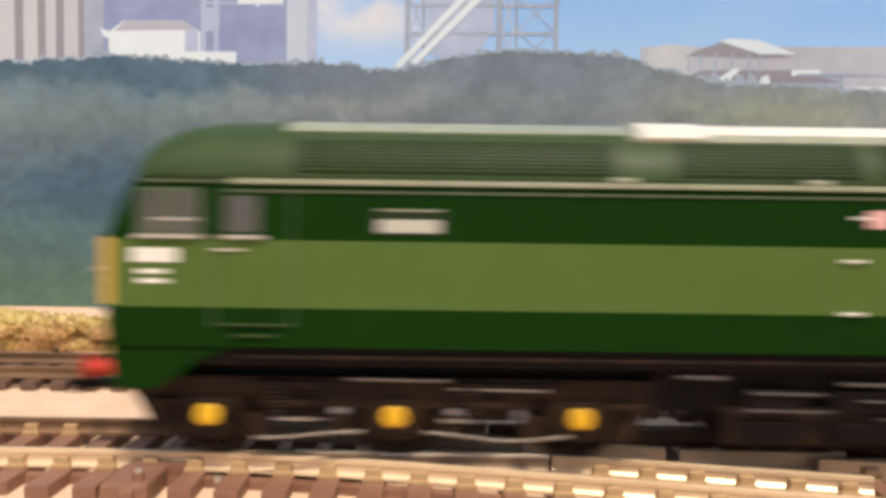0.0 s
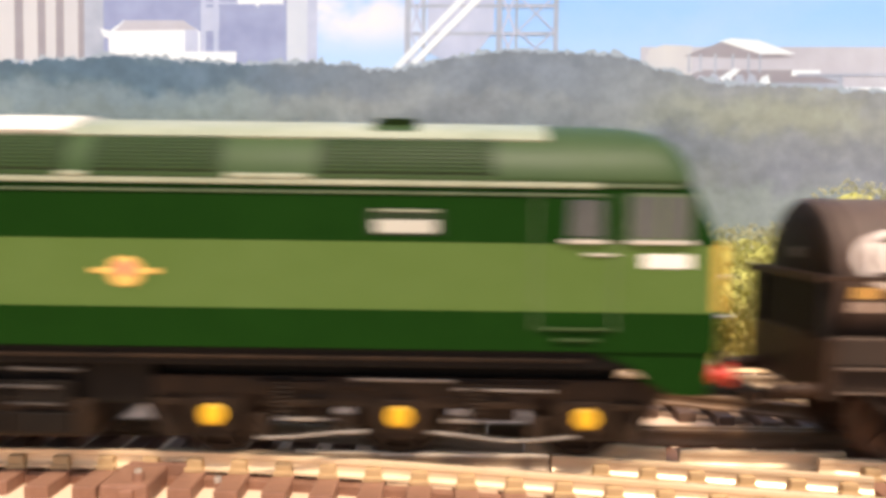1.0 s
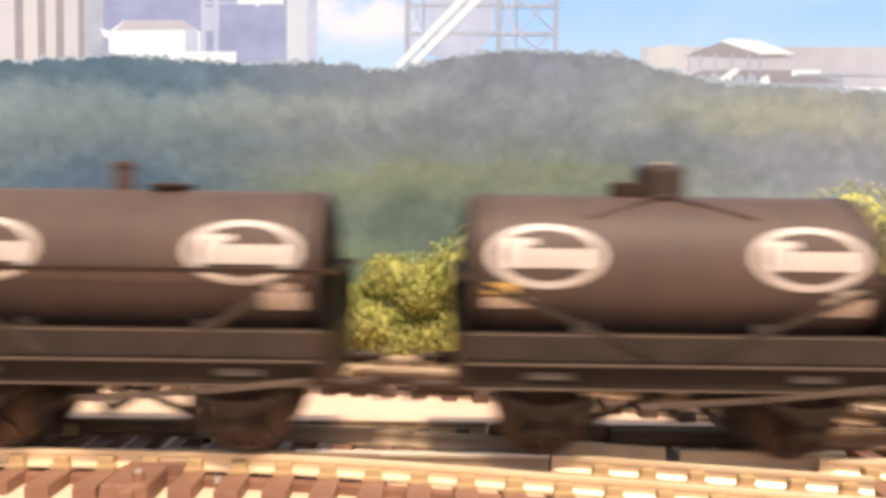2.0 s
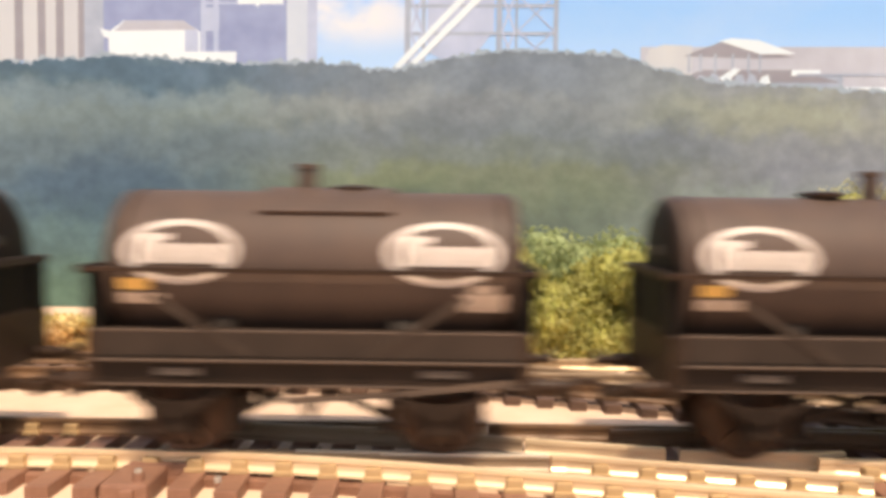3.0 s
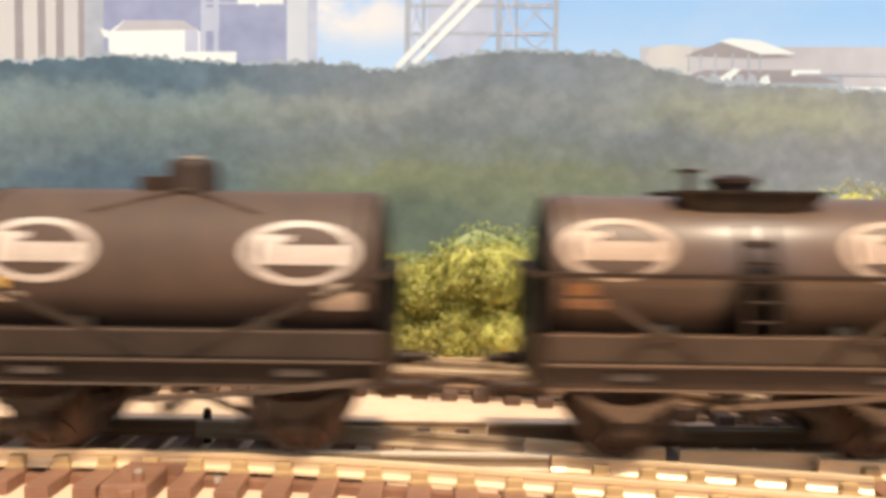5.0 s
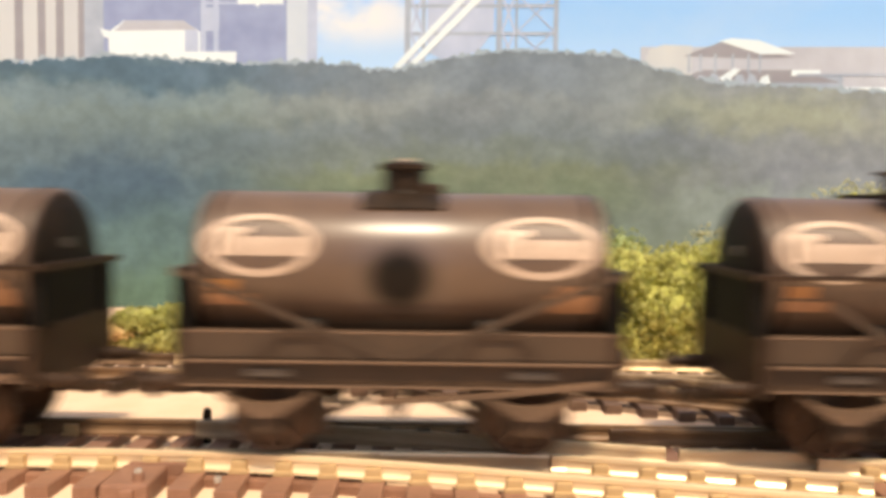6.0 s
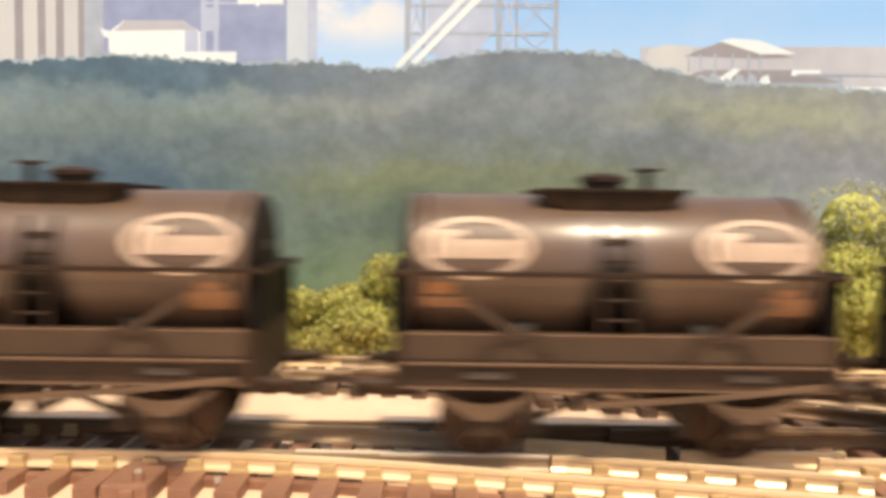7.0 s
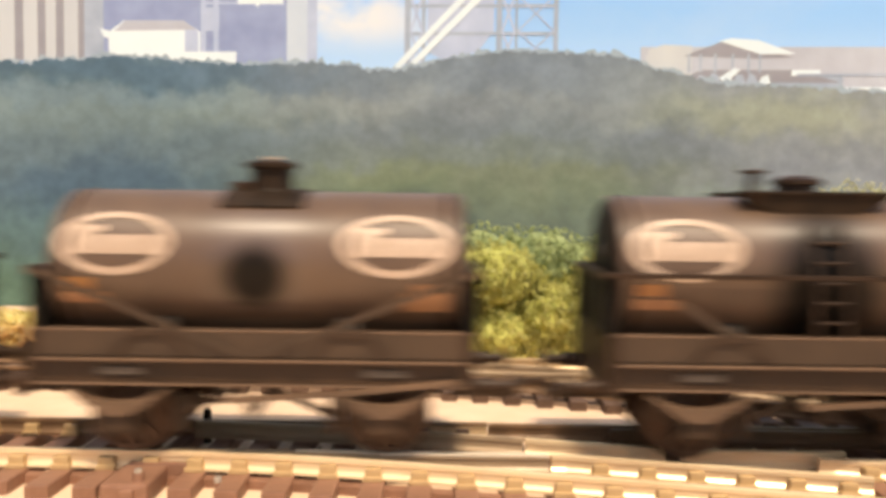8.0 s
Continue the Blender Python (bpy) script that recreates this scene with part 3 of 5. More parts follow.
for s in (-1, 1):
    rail_part([(-1500, RY + s * G), (-70.2, RY + s * G)], rear_track, "rust-brown rail", metal="darkrail")
    rail_part([(-70, RY + s * G), (1500, RY + s * G)], rear_track, metal="oldrail" if s > 0 else "tanrail")
rail_part([(x, RY - G - rear_branch(x) + (0.8 if x < 0 else 0)) for x in xs(-30, 106, 6)], rear_track, metal="darkrail")
rail_part([(x, RY + G - rear_branch(x) - 0.9) for x in xs(-26, 128, 6)], rear_track, metal="tanrail")
for i in range(-110, 111):
    x = 2 + STEP * i
    d = rear_branch(x) if -40 < x < 62 else 0.0
    sleeper(rear_track, x, RY - 13.5 - d * 1.06, RY + 15, (), tone="rearsleeper")
for i in range(6):
    x = 66 + STEP * i
    d = rear_branch(x)
    y0, y1 = max(17.5, RY - 15 - d), min(RY - 17.5, RY + 15 - d)
    sleeper(rear_track, x, y0, y1, (), tone="rearsleeper")

bm = bmesh.new()
bed = [-1500, -400, -40] + [-40 + 8 * i for i in range(1, 16)]
loft(bm, [[Vector((x, y, z)) for y, z in ((RY - 10.8 - rear_branch(x) * 1.06, 0), (RY + 13, 0), (RY + 12.4, 0.7), (RY - 10.2 - rear_branch(x) * 1.06, 0.7))] for x in bed if RY - 11 - rear_branch(x) * 1.06 > 16.5])
part("track_bed", bm, M["bed"], rear_track, "dark brown gritty track bed")

# a short peg standing in the ground behind the main track
bm = turned(bmesh.new(), [(0.8, 0), (0.8, 5.6), (0.65, 6.2), (0.25, 6.45)], 16, centre=(-43.2, 11.5, 0))
tagged(part("track_peg", bm, M["bogie"]), "short dark peg standing in the pale ground", "peg")
for x in (-111.7, -49.0):
    bm = turned(bmesh.new(), [(0.9, 0), (0.9, 1.7), (0.6, 2.1), (0.2, 2.2)], 12, centre=(x, 92, 0))
    tagged(part("track_peg", bm, M["bogie"]), "low dark peg before the hedge", "peg")

# ---- the train ----
def outline(L, W, z, round_x=2.4, steps=6, lead=0.4):
    """Plan outline of the body at one height: flat sides, bowed ends, the leading end longer by lead."""
    q = []
    for i in range(steps + 1):
        a = math.pi / 2 * i / steps
        q.append((L - round_x + round_x * math.sin(a) ** 0.75 if a else L - round_x, W * math.cos(a) ** 0.42 if i < steps else 0.0))
    pts = [(x, -y) for x, y in q] + [(x, y) for x, y in q[-2::-1]]
    pts += [(-x - lead, y) for x, y in q] + [(-x - lead, -y) for x, y in q[-2::-1]]
    return [Vector((x, y, z)) for x, y in pts]


BODY_L, BODY_W = 117.5, 17.3


def loco_mesh_band(z0, z1, l0, l1, w0=BODY_W, w1=BODY_W, n=1):
    return loft(bmesh.new(), [outline(l0 + (l1 - l0) * i / n, w0 + (w1 - w0) * i / n, z0 + (z1 - z0) * i / n) for i in range(n + 1)])


def side_plate(bm, x0, x1, z0, z1, y=BODY_W, proud=0.2, both=True, bevel=0.08):
    for s in ((-1, 1) if both else (-1,)):
        ya, yb = s * (y - 0.3), s * (y + proud)
        box(bm, x0, x1, min(ya, yb), max(ya, yb), z0, z1, bevel)
    return bm


def wheelset(parent, x, r, z, back=6.9, tone="wheel"):
    bm = bmesh.new()
    for s in (-1, 1):
        turned(bm, [(0.8, s * back), (r * 0.55, s * back), (r * 0.6, s * (back + 0.5)), (r * 0.82, s * (back + 0.5)), (r * 0.84, s * back), (r + 0.8, s * back), (r + 0.7, s * (back + 0.7)),
                    (r, s * (back + 1.0)), (r - 0.15, s * (back + 2.6)), (r * 0.84, s * (back + 2.6)), (r * 0.8, s * (back + 2.0)), (r * 0.35, s * (back + 2.1)),
                    (r * 0.3, s * (back + 2.8)), (0.7, s * (back + 2.8))], 36, axis='y')
        for k in range(8):
            a = math.pi * k / 4
            bar(bm, (math.cos(a) * r * 0.25, s * (back + 2.2), math.sin(a) * r * 0.25), (math.cos(a) * r * 0.85, s * (back + 2.2), math.sin(a) * r * 0.85), 0.6, 0.9)
    cyl(bm, (0, -11.2, 0), (0, 11.2, 0), 0.9, 12)
    ob = part("wheelset", bm, M[tone], parent, ("brown" if tone == "wheel" else "black") + " spoked wheels on an axle", split=False)
    ob.matrix_basis = pose(x / 1000, 0, z / 1000)
    return ob, x, r, z


WHEELS = []
TRAIN = []


def make_loco():
    loco = tagged(holder("diesel_locomotive"), "two-tone green model diesel locomotive with cream roof panels and yellow ends", "locomotive")
    part("lower_band", loco_mesh_band(23.1, 28.9, 118.1, 118.3), M["dgreen"], loco, "dark green lower body band")
    part("middle_band", loco_mesh_band(28.9, 38.8, 118.3, 118.3), M["lgreen"], loco, "light olive green body band")
    part("upper_band", loco_mesh_band(38.8, 47.3, 118.3, 114.2, n=3), M["dgreen"], loco, "dark green upper body band")
    rings = []
    for i in range(13):
        a = math.pi / 2 * i / 12
        rings.append(outline(114.4 - 6 * (1 - math.cos(a)) - 9 * (1 - math.cos(a)) ** 2, max(0.6, 17.1 * math.cos(a) ** 0.72), 47.3 + 10.0 * math.sin(a) ** 1.05, 4.5 + 0.45 * i, lead=0.4 - 4 * (1 - math.cos(a))))
    part("roof", loft(bmesh.new(), rings), M["roofgreen"], loco, "domed dark green roof", smooth=True)
    # cream roof section with deeper ends
    def roof_strip(x0, x1, a0, a1, lift):
        bm = bmesh.new()
        rs = []
        for i in range(7):
            a = a0 + (a1 - a0) * i / 6
            w, z = 17.1 * math.cos(a) ** 0.72, 47.3 + 10.0 * math.sin(a) ** 1.05
            rs.append((w, z))
        for s in (-1, 1):
            ring = lambda x: [Vector((x, s * w, z - 0.3)) for w, z in rs] + [Vector((x, s * (w + lift), z + lift)) for w, z in rs[::-1]]
            loft(bm, [ring(x0), ring(x1)])
        return bm
    # pale strips put the roof top's sheen into the colour
    for x0, x1 in ((-92, -39.5), (21.5, 65.5), (72.5, 92)):
        part("roof_sheen", roof_strip(x0, x1, 0.90, 1.5, 0.16), M["gutter"], loco, "pale strip painted for the sheen along the roof ridge")
    part("roof_lip", roof_strip(-40, 92, 0.74, 0.90, 0.22), M["gutter"], loco, "pale grey-green lip above the grilles")
    part("roof_panel", roof_strip(-38, 21, 0.89, 1.5, 0.35), M["roofwhite"], loco, "cream translucent roof panel")
    part("roof_hatch", roof_strip(-39, -29, 0.76, 1.5, 0.6), M["roofwhite"], loco, "cream raised roof hatch")
    part("roof_hatch", roof_strip(7, 20, 0.76, 1.5, 0.6), M["roofwhite"], loco, "cream raised roof hatch")
    part("exhaust_cover", roof_strip(66, 72, 1.25, 1.5, 0.9), M["roofgreen"], loco)
    for x0, x1 in ((-90, -43), (-34, -7), (-4, 21), (25, 44), (58, 84)):
        bm = roof_strip(x0, x1, 0.16, 0.71, 0.12)
        part("roof_grille", bm, M["grille"], loco, "dark louvred roof grille")
        bm = bmesh.new()
        for k in range(9):
            a = 0.19 + 0.49 * k / 8
            w, z = 17.1 * math.cos(a) ** 0.72, 47.3 + 10.0 * math.sin(a) ** 1.05
            for s in (-1, 1):
                cyl(bm, (x0 + 0.6, s * (w + 0.1), z + 0.1), (x1 - 0.6, s * (w + 0.1), z + 0.1), 0.2, 6)
        part("grille_slats", bm, M["roofgreen"], loco)
    # gutter and cantrail
    bm = bmesh.new()
    for s in (-1, 1):
        box(bm, -99, 99, s * 17.3 - 0.45, s * 17.3 + 0.45, 46.9, 47.7, 0.15)
    part("gutter", bm, M["gutter"], loco, "pale cantrail gutter")
    bm = bmesh.new()
    for s in (-1, 1):
        box(bm, -112, -99.2, s * 17.25 - 0.35, s * 17.25 + 0.35, 47.0, 47.5, 0.12)
        box(bm, 99.2, 111, s * 17.25 - 0.35, s * 17.25 + 0.35, 47.0, 47.6, 0.12)
    part("cab_gutter", bm, M["rim"], loco, "thin dull green cab gutter")
    bm = bmesh.new()
    for s in (-1, 1):
        box(bm, -100, 100, s * 17.2 - 0.35, s * 17.2 + 0.35, 45.7, 46.1, 0.1)
    part("cantrail_strip", bm, M["rim"], loco)
    bm = bmesh.new()
    for x0, x1 in ((-44, -40), (-16, -12), (20.5, 24.5), (45, 57)):
        for s in (-1, 1):
            box(bm, x0, x1, s * 17.0 - 0.9, s * 17.0 + 0.5, 47.7, 48.5, 0.3)
    part("lifting_bracket", bm, M["gutter"], loco, "small pale brackets along the gutter")
    # cabs
    for e in (-1, 1):
        for x0, x1, z0, z1 in ((103.9, 107.9, 39.9, 45.8), (108.8, 112.1, 39.9, 45.8), (94.8, 99.6, 39.9, 45.2)):
            a, b = sorted((e * x0, e * x1))
            fr = part("window_frame", side_plate(bmesh.new(), a - 0.5, b + 0.5, z0 - 0.5, z1 + 0.5, proud=0.12), M["dgreen"] if x0 < 100 else M["rim"], loco, "cab side window frame")
            part("pane", side_plate(bmesh.new(), a, b, z0, z1, proud=0.22), M["glasspane"], fr, "grey reflecting cab glass")
            part("sill", side_plate(bmesh.new(), a - 0.8, b + 0.8, z0 - 1.0, z0 - 0.4, proud=0.55), M["silver"], fr, "pale window sill")
        fore = 0.9 if e < 0 else 0.3
        # windscreens follow the slope of the nose
        for s in (-1, 1):
            bm = bmesh.new()
            p = [(116.7, 1.0, 40.2), (116.1, 13.8, 40.2), (113.3, 13.2, 46.4), (114.0, 1.0, 46.4)]
            q = [(x + 0.6, y, z + 0.2) for x, y, z in p]
            vs = [bm.verts.new((e * (x + fore), s * y, z)) for x, y, z in p + q]
            for f in ((0, 1, 2, 3), (7, 6, 5, 4), (0, 4, 5, 1), (1, 5, 6, 2), (2, 6, 7, 3), (3, 7, 4, 0)):
                bm.faces.new([vs[i] for i in f])
            part("windscreen", bm, M["screen"], loco, "sloping cab windscreen")
        # yellow nose panel, with a ledge on top
        lead = 0.4 if e < 0 else 0.0
        bm = bmesh.new()
        loft(bm, [[Vector((e * x, y, z)) for x, y in ((116.2, -17.5), (117.7 + lead, -16.8), (118.4 + lead, -14.4), (118.7 + lead, -8), (118.8 + lead, 0), (118.7 + lead, 8), (118.4 + lead, 14.4), (117.7 + lead, 16.8), (116.2, 17.5), (114, 0))] for z in (29.2, 38.9)])
        box(bm, *sorted((e * (117.6 + lead), e * (120.0 + lead * 0.5))), -10.5 - lead, 10.5, 37.9, 39.2, 0.3)
        part("nose_panel", bm, M["yellow"], loco, "yellow warning panel on the nose")
        bm = bmesh.new()
        for s in (-1, 1):
            cyl(bm, (e * 117.5, s * 11, 31.6), (e * (118.9 + fore), s * 11, 31.6), 0.7, 16)
        part("marker_lamp", bm, M["white"], loco, "round white marker lamps")
        # handrail, lamp bracket
        bm = bmesh.new()
        for s in (-1, 1):
            cyl(bm, (e * 117.2, s * 15, 34), (e * (119.6 + fore), s * 13, 34), 0.3, 8)
            cyl(bm, (e * 115.6, s * 15, 28), (e * (119.6 + fore), s * 13, 28), 0.3, 8)
        part("lamp_bracket", bm, M["silver"], loco)
        # valance below the cab
        bm = bmesh.new()
        for s in (-1, 1):
            pts = [(98, 23.1), (116.0 + fore, 23.1), (115.4 + fore, 16.7), (110.4, 16.7), (107.0, 18.6), (104.2, 21.0)]
            rings = [[Vector((e * x, s * y, z)) for x, z in pts] for y in (10, 16.9)]
            loft(bm, rings)
        box(bm, *sorted((e * 111.5, e * (115.8 + fore))), -16, 16, 16.8, 23.05, 0.4)
        part("valance", bm, M["dgreen"], loco, "dark green skirt under the cab")
        bm = bmesh.new()
        for s in (-1, 1):
            turned(bm, [(1.5, 0), (1.5, 3.2), (2.0, 3.3), (2.0, 4.6), (1.1, 4.7), (1.1, 6.6), (2.7, 6.7), (2.7, 7.3), (1.8, 7.7)], 20, axis='x')
            for v in bm.verts[-180:]:
                v.co = Vector((e * (114.8 + 2.4 * fore + v.co.x * 0.75), v.co.y * 0.74 + s * 11.4, v.co.z * 0.74 + 18.7))
        part("buffer", bm, M["red"], loco, "bright red sprung buffers")
        bm = box(bmesh.new(), *sorted((e * 115.8, e * (117.6 + fore))), 3.4, 7.5, 21.2, 22.4, 0.3)
        box(bm, *sorted((e * 115.8, e * (117.4 + fore))), -7.5, -3.4, 21.2, 22.4, 0.3)
        part("pipe_box", bm, M["darkred"], loco, "dull red brake pipe box")
        bm = box(bmesh.new(), *sorted((e * 116, e * 129)), -1.2, 1.2, 13, 14.4, 0.3)
        box(bm, *sorted((e * 127.5, e * 129)), -4, 4, 12.6, 14.8, 0.3)
        part("coupling", bm, M["black"], loco, "black hook coupling")
        # door, its rails and steps
        if e < 0:
            part("window_bar", side_plate(bmesh.new(), *sorted((e * 103.9, e * 110.2)), 41.5, 41.9, proud=0.3), M["silver"], loco, "pale bar across the cab window")
        part("grab_handle", side_plate(bmesh.new(), *sorted((e * 97.2, e * 101.6)), 37.1, 37.5, proud=0.3), M["silver"], loco, "pale grab handle under the window")
        xd = sorted((e * 90.0, e * 101.5))
        bm = bmesh.new()
        for s in (-1, 1):
            for x in xd:
                box(bm, x - 0.12, x + 0.12, s * 17.25 - 0.2, s * 17.25 + 0.22, 26.0, 46.0)
        part("door_edge", bm, M["rim"], loco)
        bm = bmesh.new()
        for s in (-1, 1):
            box(bm, xd[0] + 1, xd[0] + 11, s * 17.5 - 0.3, s * 17.5 + 0.3, 26.2, 26.6, 0.1)
            box(bm, xd[0] + 3, xd[0] + 9, s * 17.5 - 0.3, s * 17.5 + 0.3, 24.6, 25.0, 0.1)
        part("door_step", bm, M["roofgreen"], loco, "dull green door step edges")
        bm = side_plate(bmesh.new(), *((105.6, 112.6) if e > 0 else (-113.4, -106.8)), 35.4, 37.5, proud=0.15)
        part("number_panel", bm, M["white"], loco, "white number panel")
        if e < 0:
            bm = side_plate(bmesh.new(), -112.6, -108.4, 33.7, 34.4, proud=0.15)
            side_plate(bm, -112.4, -108.2, 32.3, 33.0, proud=0.15)
            part("data_panel", bm, M["white"], loco, "small white lettering bars")
    part("horn_cover", box(bmesh.new(), 109.2, 111.6, -4, 4, 52.6, 56.0, 0.5), M["bogie"], loco, "small dark horn cover on the roof end")
    part("roof_end_box", box(bmesh.new(), 104.2, 109.1, -6, 6, 52.4, 55.6, 0.8), M["roofwhite"], loco, "cream box on the roof end")
    # long bodyside windows
    for x in (-73, 71):
        fr = part("window_frame", side_plate(bmesh.new(), x - 5.2, x + 5.2, 39.7, 43.6, proud=0.1), M["grille"], loco, "dark bodyside window frame")
        part("pane", side_plate(bmesh.new(), x - 4.4, x + 4.4, 40.1, 42.0, proud=0.25), M["dullpane"], fr, "white bodyside window")
        part("rim", side_plate(bmesh.new(), x - 4.6, x + 4.6, 43.2, 43.5, proud=0.3), M["gutter"], fr)
    part("filler_panel", side_plate(bmesh.new(), -6.4, -3.0, 41.6, 44.2, proud=0.2), M["pink"], loco, "pale pink access panel")
    bm = side_plate(bmesh.new(), -8.6, -6.2, 42.9, 43.3, proud=0.35)
    for z in (36.6, 28.9):
        side_plate(bm, -9.9, -6.9, z, z + 0.45, proud=0.5)
    part("step_plate", bm, M["white"], loco, "white step plates")
    bm = side_plate(bmesh.new(), 2, 9, 27.1, 27.4, proud=0.2)
    side_plate(bm, 2, 10, 44.3, 44.6, proud=0.2)
    part("panel_edge", bm, M["gutter"], loco)
    # crest
    bm = bmesh.new()
    side_plate(bm, 25.6, 35.0, 33.7, 34.5, proud=0.18)
    for s in (-1, 1):
        turned(bm, [(2.3, s * 17.0), (2.3, s * 17.48), (1.9, s * 17.55)], 20, centre=(30.3, 0, 34.0), axis='y')
    crest = part("crest", bm, M["gold"], loco, "gold winged crest")
    bm = bmesh.new()
    for s in (-1, 1):
        turned(bm, [(1.2, s * 17.4), (1.2, s * 17.65), (1.0, s * 17.7)], 16, centre=(30.3, 0, 34.4), axis='y')
    part("crest_centre", bm, M["crestred"], crest, "dull red crest centre")
    # underframe
    bm = box(bmesh.new(), -113, 113, -16.3, 16.3, 20.2, 23.1, 0.3)
    part("solebar", bm, M["black"], loco, "black solebar")
    part("underfloor", box(bmesh.new(), -104, 104, -10.6, 10.6, 17.0, 20.15, 0.3), M["black"], loco)
    bm = box(bmesh.new(), -98, 98, -16.9, -16.2, 21.3, 21.9, 0.15)
    box(bm, -98, 98, 16.2, 16.9, 21.3, 21.9, 0.15)
    part("solebar_edge", bm, M["bogie"], loco, "worn brown solebar edge")
    part("fuel_tank", box(bmesh.new(), -25.6, 24, -14.8, 14.8, 8.5, 14.4, 0.8), M["bogie"], loco, "dark fuel tank")
    part("equipment_case", box(bmesh.new(), -36, 32.5, -13.5, 13.5, 13.5, 20.15, 0.4), M["black"], loco)
    for x in (-18.5, -5.5, 7, 17):
        for s in (-1, 1):
            part("battery_box", box(bmesh.new(), x - 4.6, x + 4.6, *sorted((s * 14.7, s * 15.8)), 9.4, 12.6, 0.3), M["black"], loco, "dark battery box")
            part("battery_lid", box(bmesh.new(), x - 4.4, x + 4.4, *sorted((s * 14.7, s * 15.7)), 13.9, 17.4, 0.3), M["black"], loco)
    for x0, x1, z, rad in ((-22, -11, 16.9, 0.26), (-23, -10, 14.3, 0.3), (-9, 5.5, 18.4, 0.32), (-6, 1, 15.9, 0.22), (-3, 8, 13.2, 0.18), (8, 19.5, 16.6, 0.3), (12, 20, 14.0, 0.2), (12, 23, 19.2, 0.24), (-33, -26, 19.2, 0.35)):
        bm = bmesh.new()
        for s in (-1, 1):
            cyl(bm, (x0, s * 15.9, z), (x1, s * 15.9, z - 0.15), rad, 8)
            for x in (x0 + 0.6, x1 - 0.6):
                cyl(bm, (x, s * 13.4, z), (x, s * 15.9, z), rad * 0.8, 8)
        part("pipe", bm, M["pipe"], loco, "worn grey pipe")
    for bx in (-75.1, 70.2):
        bogie = holder("bogie")
        bogie.parent = loco
        bogie.matrix_basis = pose(bx / 1000, 0, 0)
        part("bogie_frame", bogie_frame(), M["bogie"], bogie, "black cast bogie frame")
        for k in (-28.3, 0, 28.3):
            WHEELS.append(wheelset(bogie, k, 7.2, 12.2, tone="bogie"))
            bm = bmesh.new()
            for s in (-1, 1):
                turned(bm, [(1.7, s * 12.4), (1.7, s * 14.0), (1.35, s * 14.3)], 20, centre=(k, 0, 12.1), axis='y')
            part("axle_box", bm, M["boxyellow"], bogie, "bright yellow axle box cover")
        bm = bmesh.new()
        for s in (-1, 1):
            for k in (-14.5, 14.5):
                turned(bm, [(1.55 if j % 2 else 1.15, j * 0.36) for j in range(15)], 12, centre=(k - 3.2, s * 13.6, 12.6))
        part("spring", bm, M["bogie"], bogie)
        bm = bmesh.new()
        for s in (-1, 1):
            for run in (((-21, 8.8), (-16, 9.0), (-10, 9.7), (-5, 10.0)), ((4.7, 10.0), (9, 9.6), (15.5, 8.8), (20, 8.9), (26.4, 9.6))):
                for (xa, za), (xb, zb) in zip(run, run[1:]):
                    cyl(bm, (xa, s * 14.4, za), (xb, s * 14.4, zb), 0.3, 8)
            box(bm, -17, -12, s * 14.0 - 0.4, s * 14.0 + 0.4, 11.4, 11.9, 0.15)
            box(bm, 7, 12, s * 14.0 - 0.4, s * 14.0 + 0.4, 11.4, 11.9, 0.15)
        part("brake_rod", bm, M["steelrod"], bogie, "bare metal brake rods")
        bm = bmesh.new()
        for s in (-1, 1):
            for k in (-21, -8.5, 8.5, 21):
                cyl(bm, (k, s * 13.0, 16.8), (k + 4.2, s * 13.0, 16.8), 0.9, 12)
                box(bm, k - 1.6, k + 1.6, *sorted((s * 13.0, s * 13.9)), 9.0, 12.4, 0.3)
            for k in (-35, -14.5, 14.5, 35):
                box(bm, k - 2.2, k + 2.2, *sorted((s * 13.1, s * 14.3)), 13.6, 14.6, 0.2)
        part("brake_cylinder", bm, M["bogie"], bogie, "dark brake cylinders and hangers")
        bm = bmesh.new()
        for s in (-1, 1):
            cyl(bm, (-7, s * 14.3, 17.9), (8, s * 14.3, 17.8), 0.22, 8)
            cyl(bm, (8.4, s * 14.3, 16.6), (23, s * 14.3, 16.4), 0.2, 8)
        part("air_pipe", bm, M["steelrod"], bogie, "thin bare metal air pipe")
    return loco


def bogie_frame():
    bm = bmesh.new()
    for s in (-1, 1):
        y0, y1 = sorted((s * 11.4, s * 13.2))
        box(bm, -40, 40, y0, y1, 15.0, 18.0, 0.4)
        box(bm, -21, 21, y0, y1 + (0.6 if s > 0 else 0), 13.2, 15.4, 0.4)
        for k in (-28.3, 0, 28.3):
            pts = [(k - 5.5, 15.2), (k - 3.0, 8.6), (k + 3.0, 8.6), (k + 5.5, 15.2)]
            loft(bm, [[Vector((x, y, z)) for x, z in pts] for y in (y0, y1)])
            box(bm, k - 2.8, k + 2.8, *sorted((s * 12.4, s * 13.6)), 9.4, 14.8, 0.4)
        for k in (-16, 15):
            box(bm, k - 5.5, k + 5.5, *sorted((s * 12.0, s * 14.0)), 16.1, 17.4, 0.3)
        pts = [(-41, 17.6), (-35, 17.6), (-33, 8.6), (-36, 8.6)]
        loft(bm, [[Vector((x, y, z)) for x, z in pts] for y in (y0, y1)])
        pts = [(41, 17.6), (35, 17.6), (33, 8.6), (36, 8.6)]
        loft(bm, [[Vector((x, y, z)) for x, z in pts] for y in (y0, y1)])
    for k in (-14.5, 14.5):
        box(bm, k - 4, k + 4, -11.6, 11.6, 11, 16.5, 0.4)
    return bm


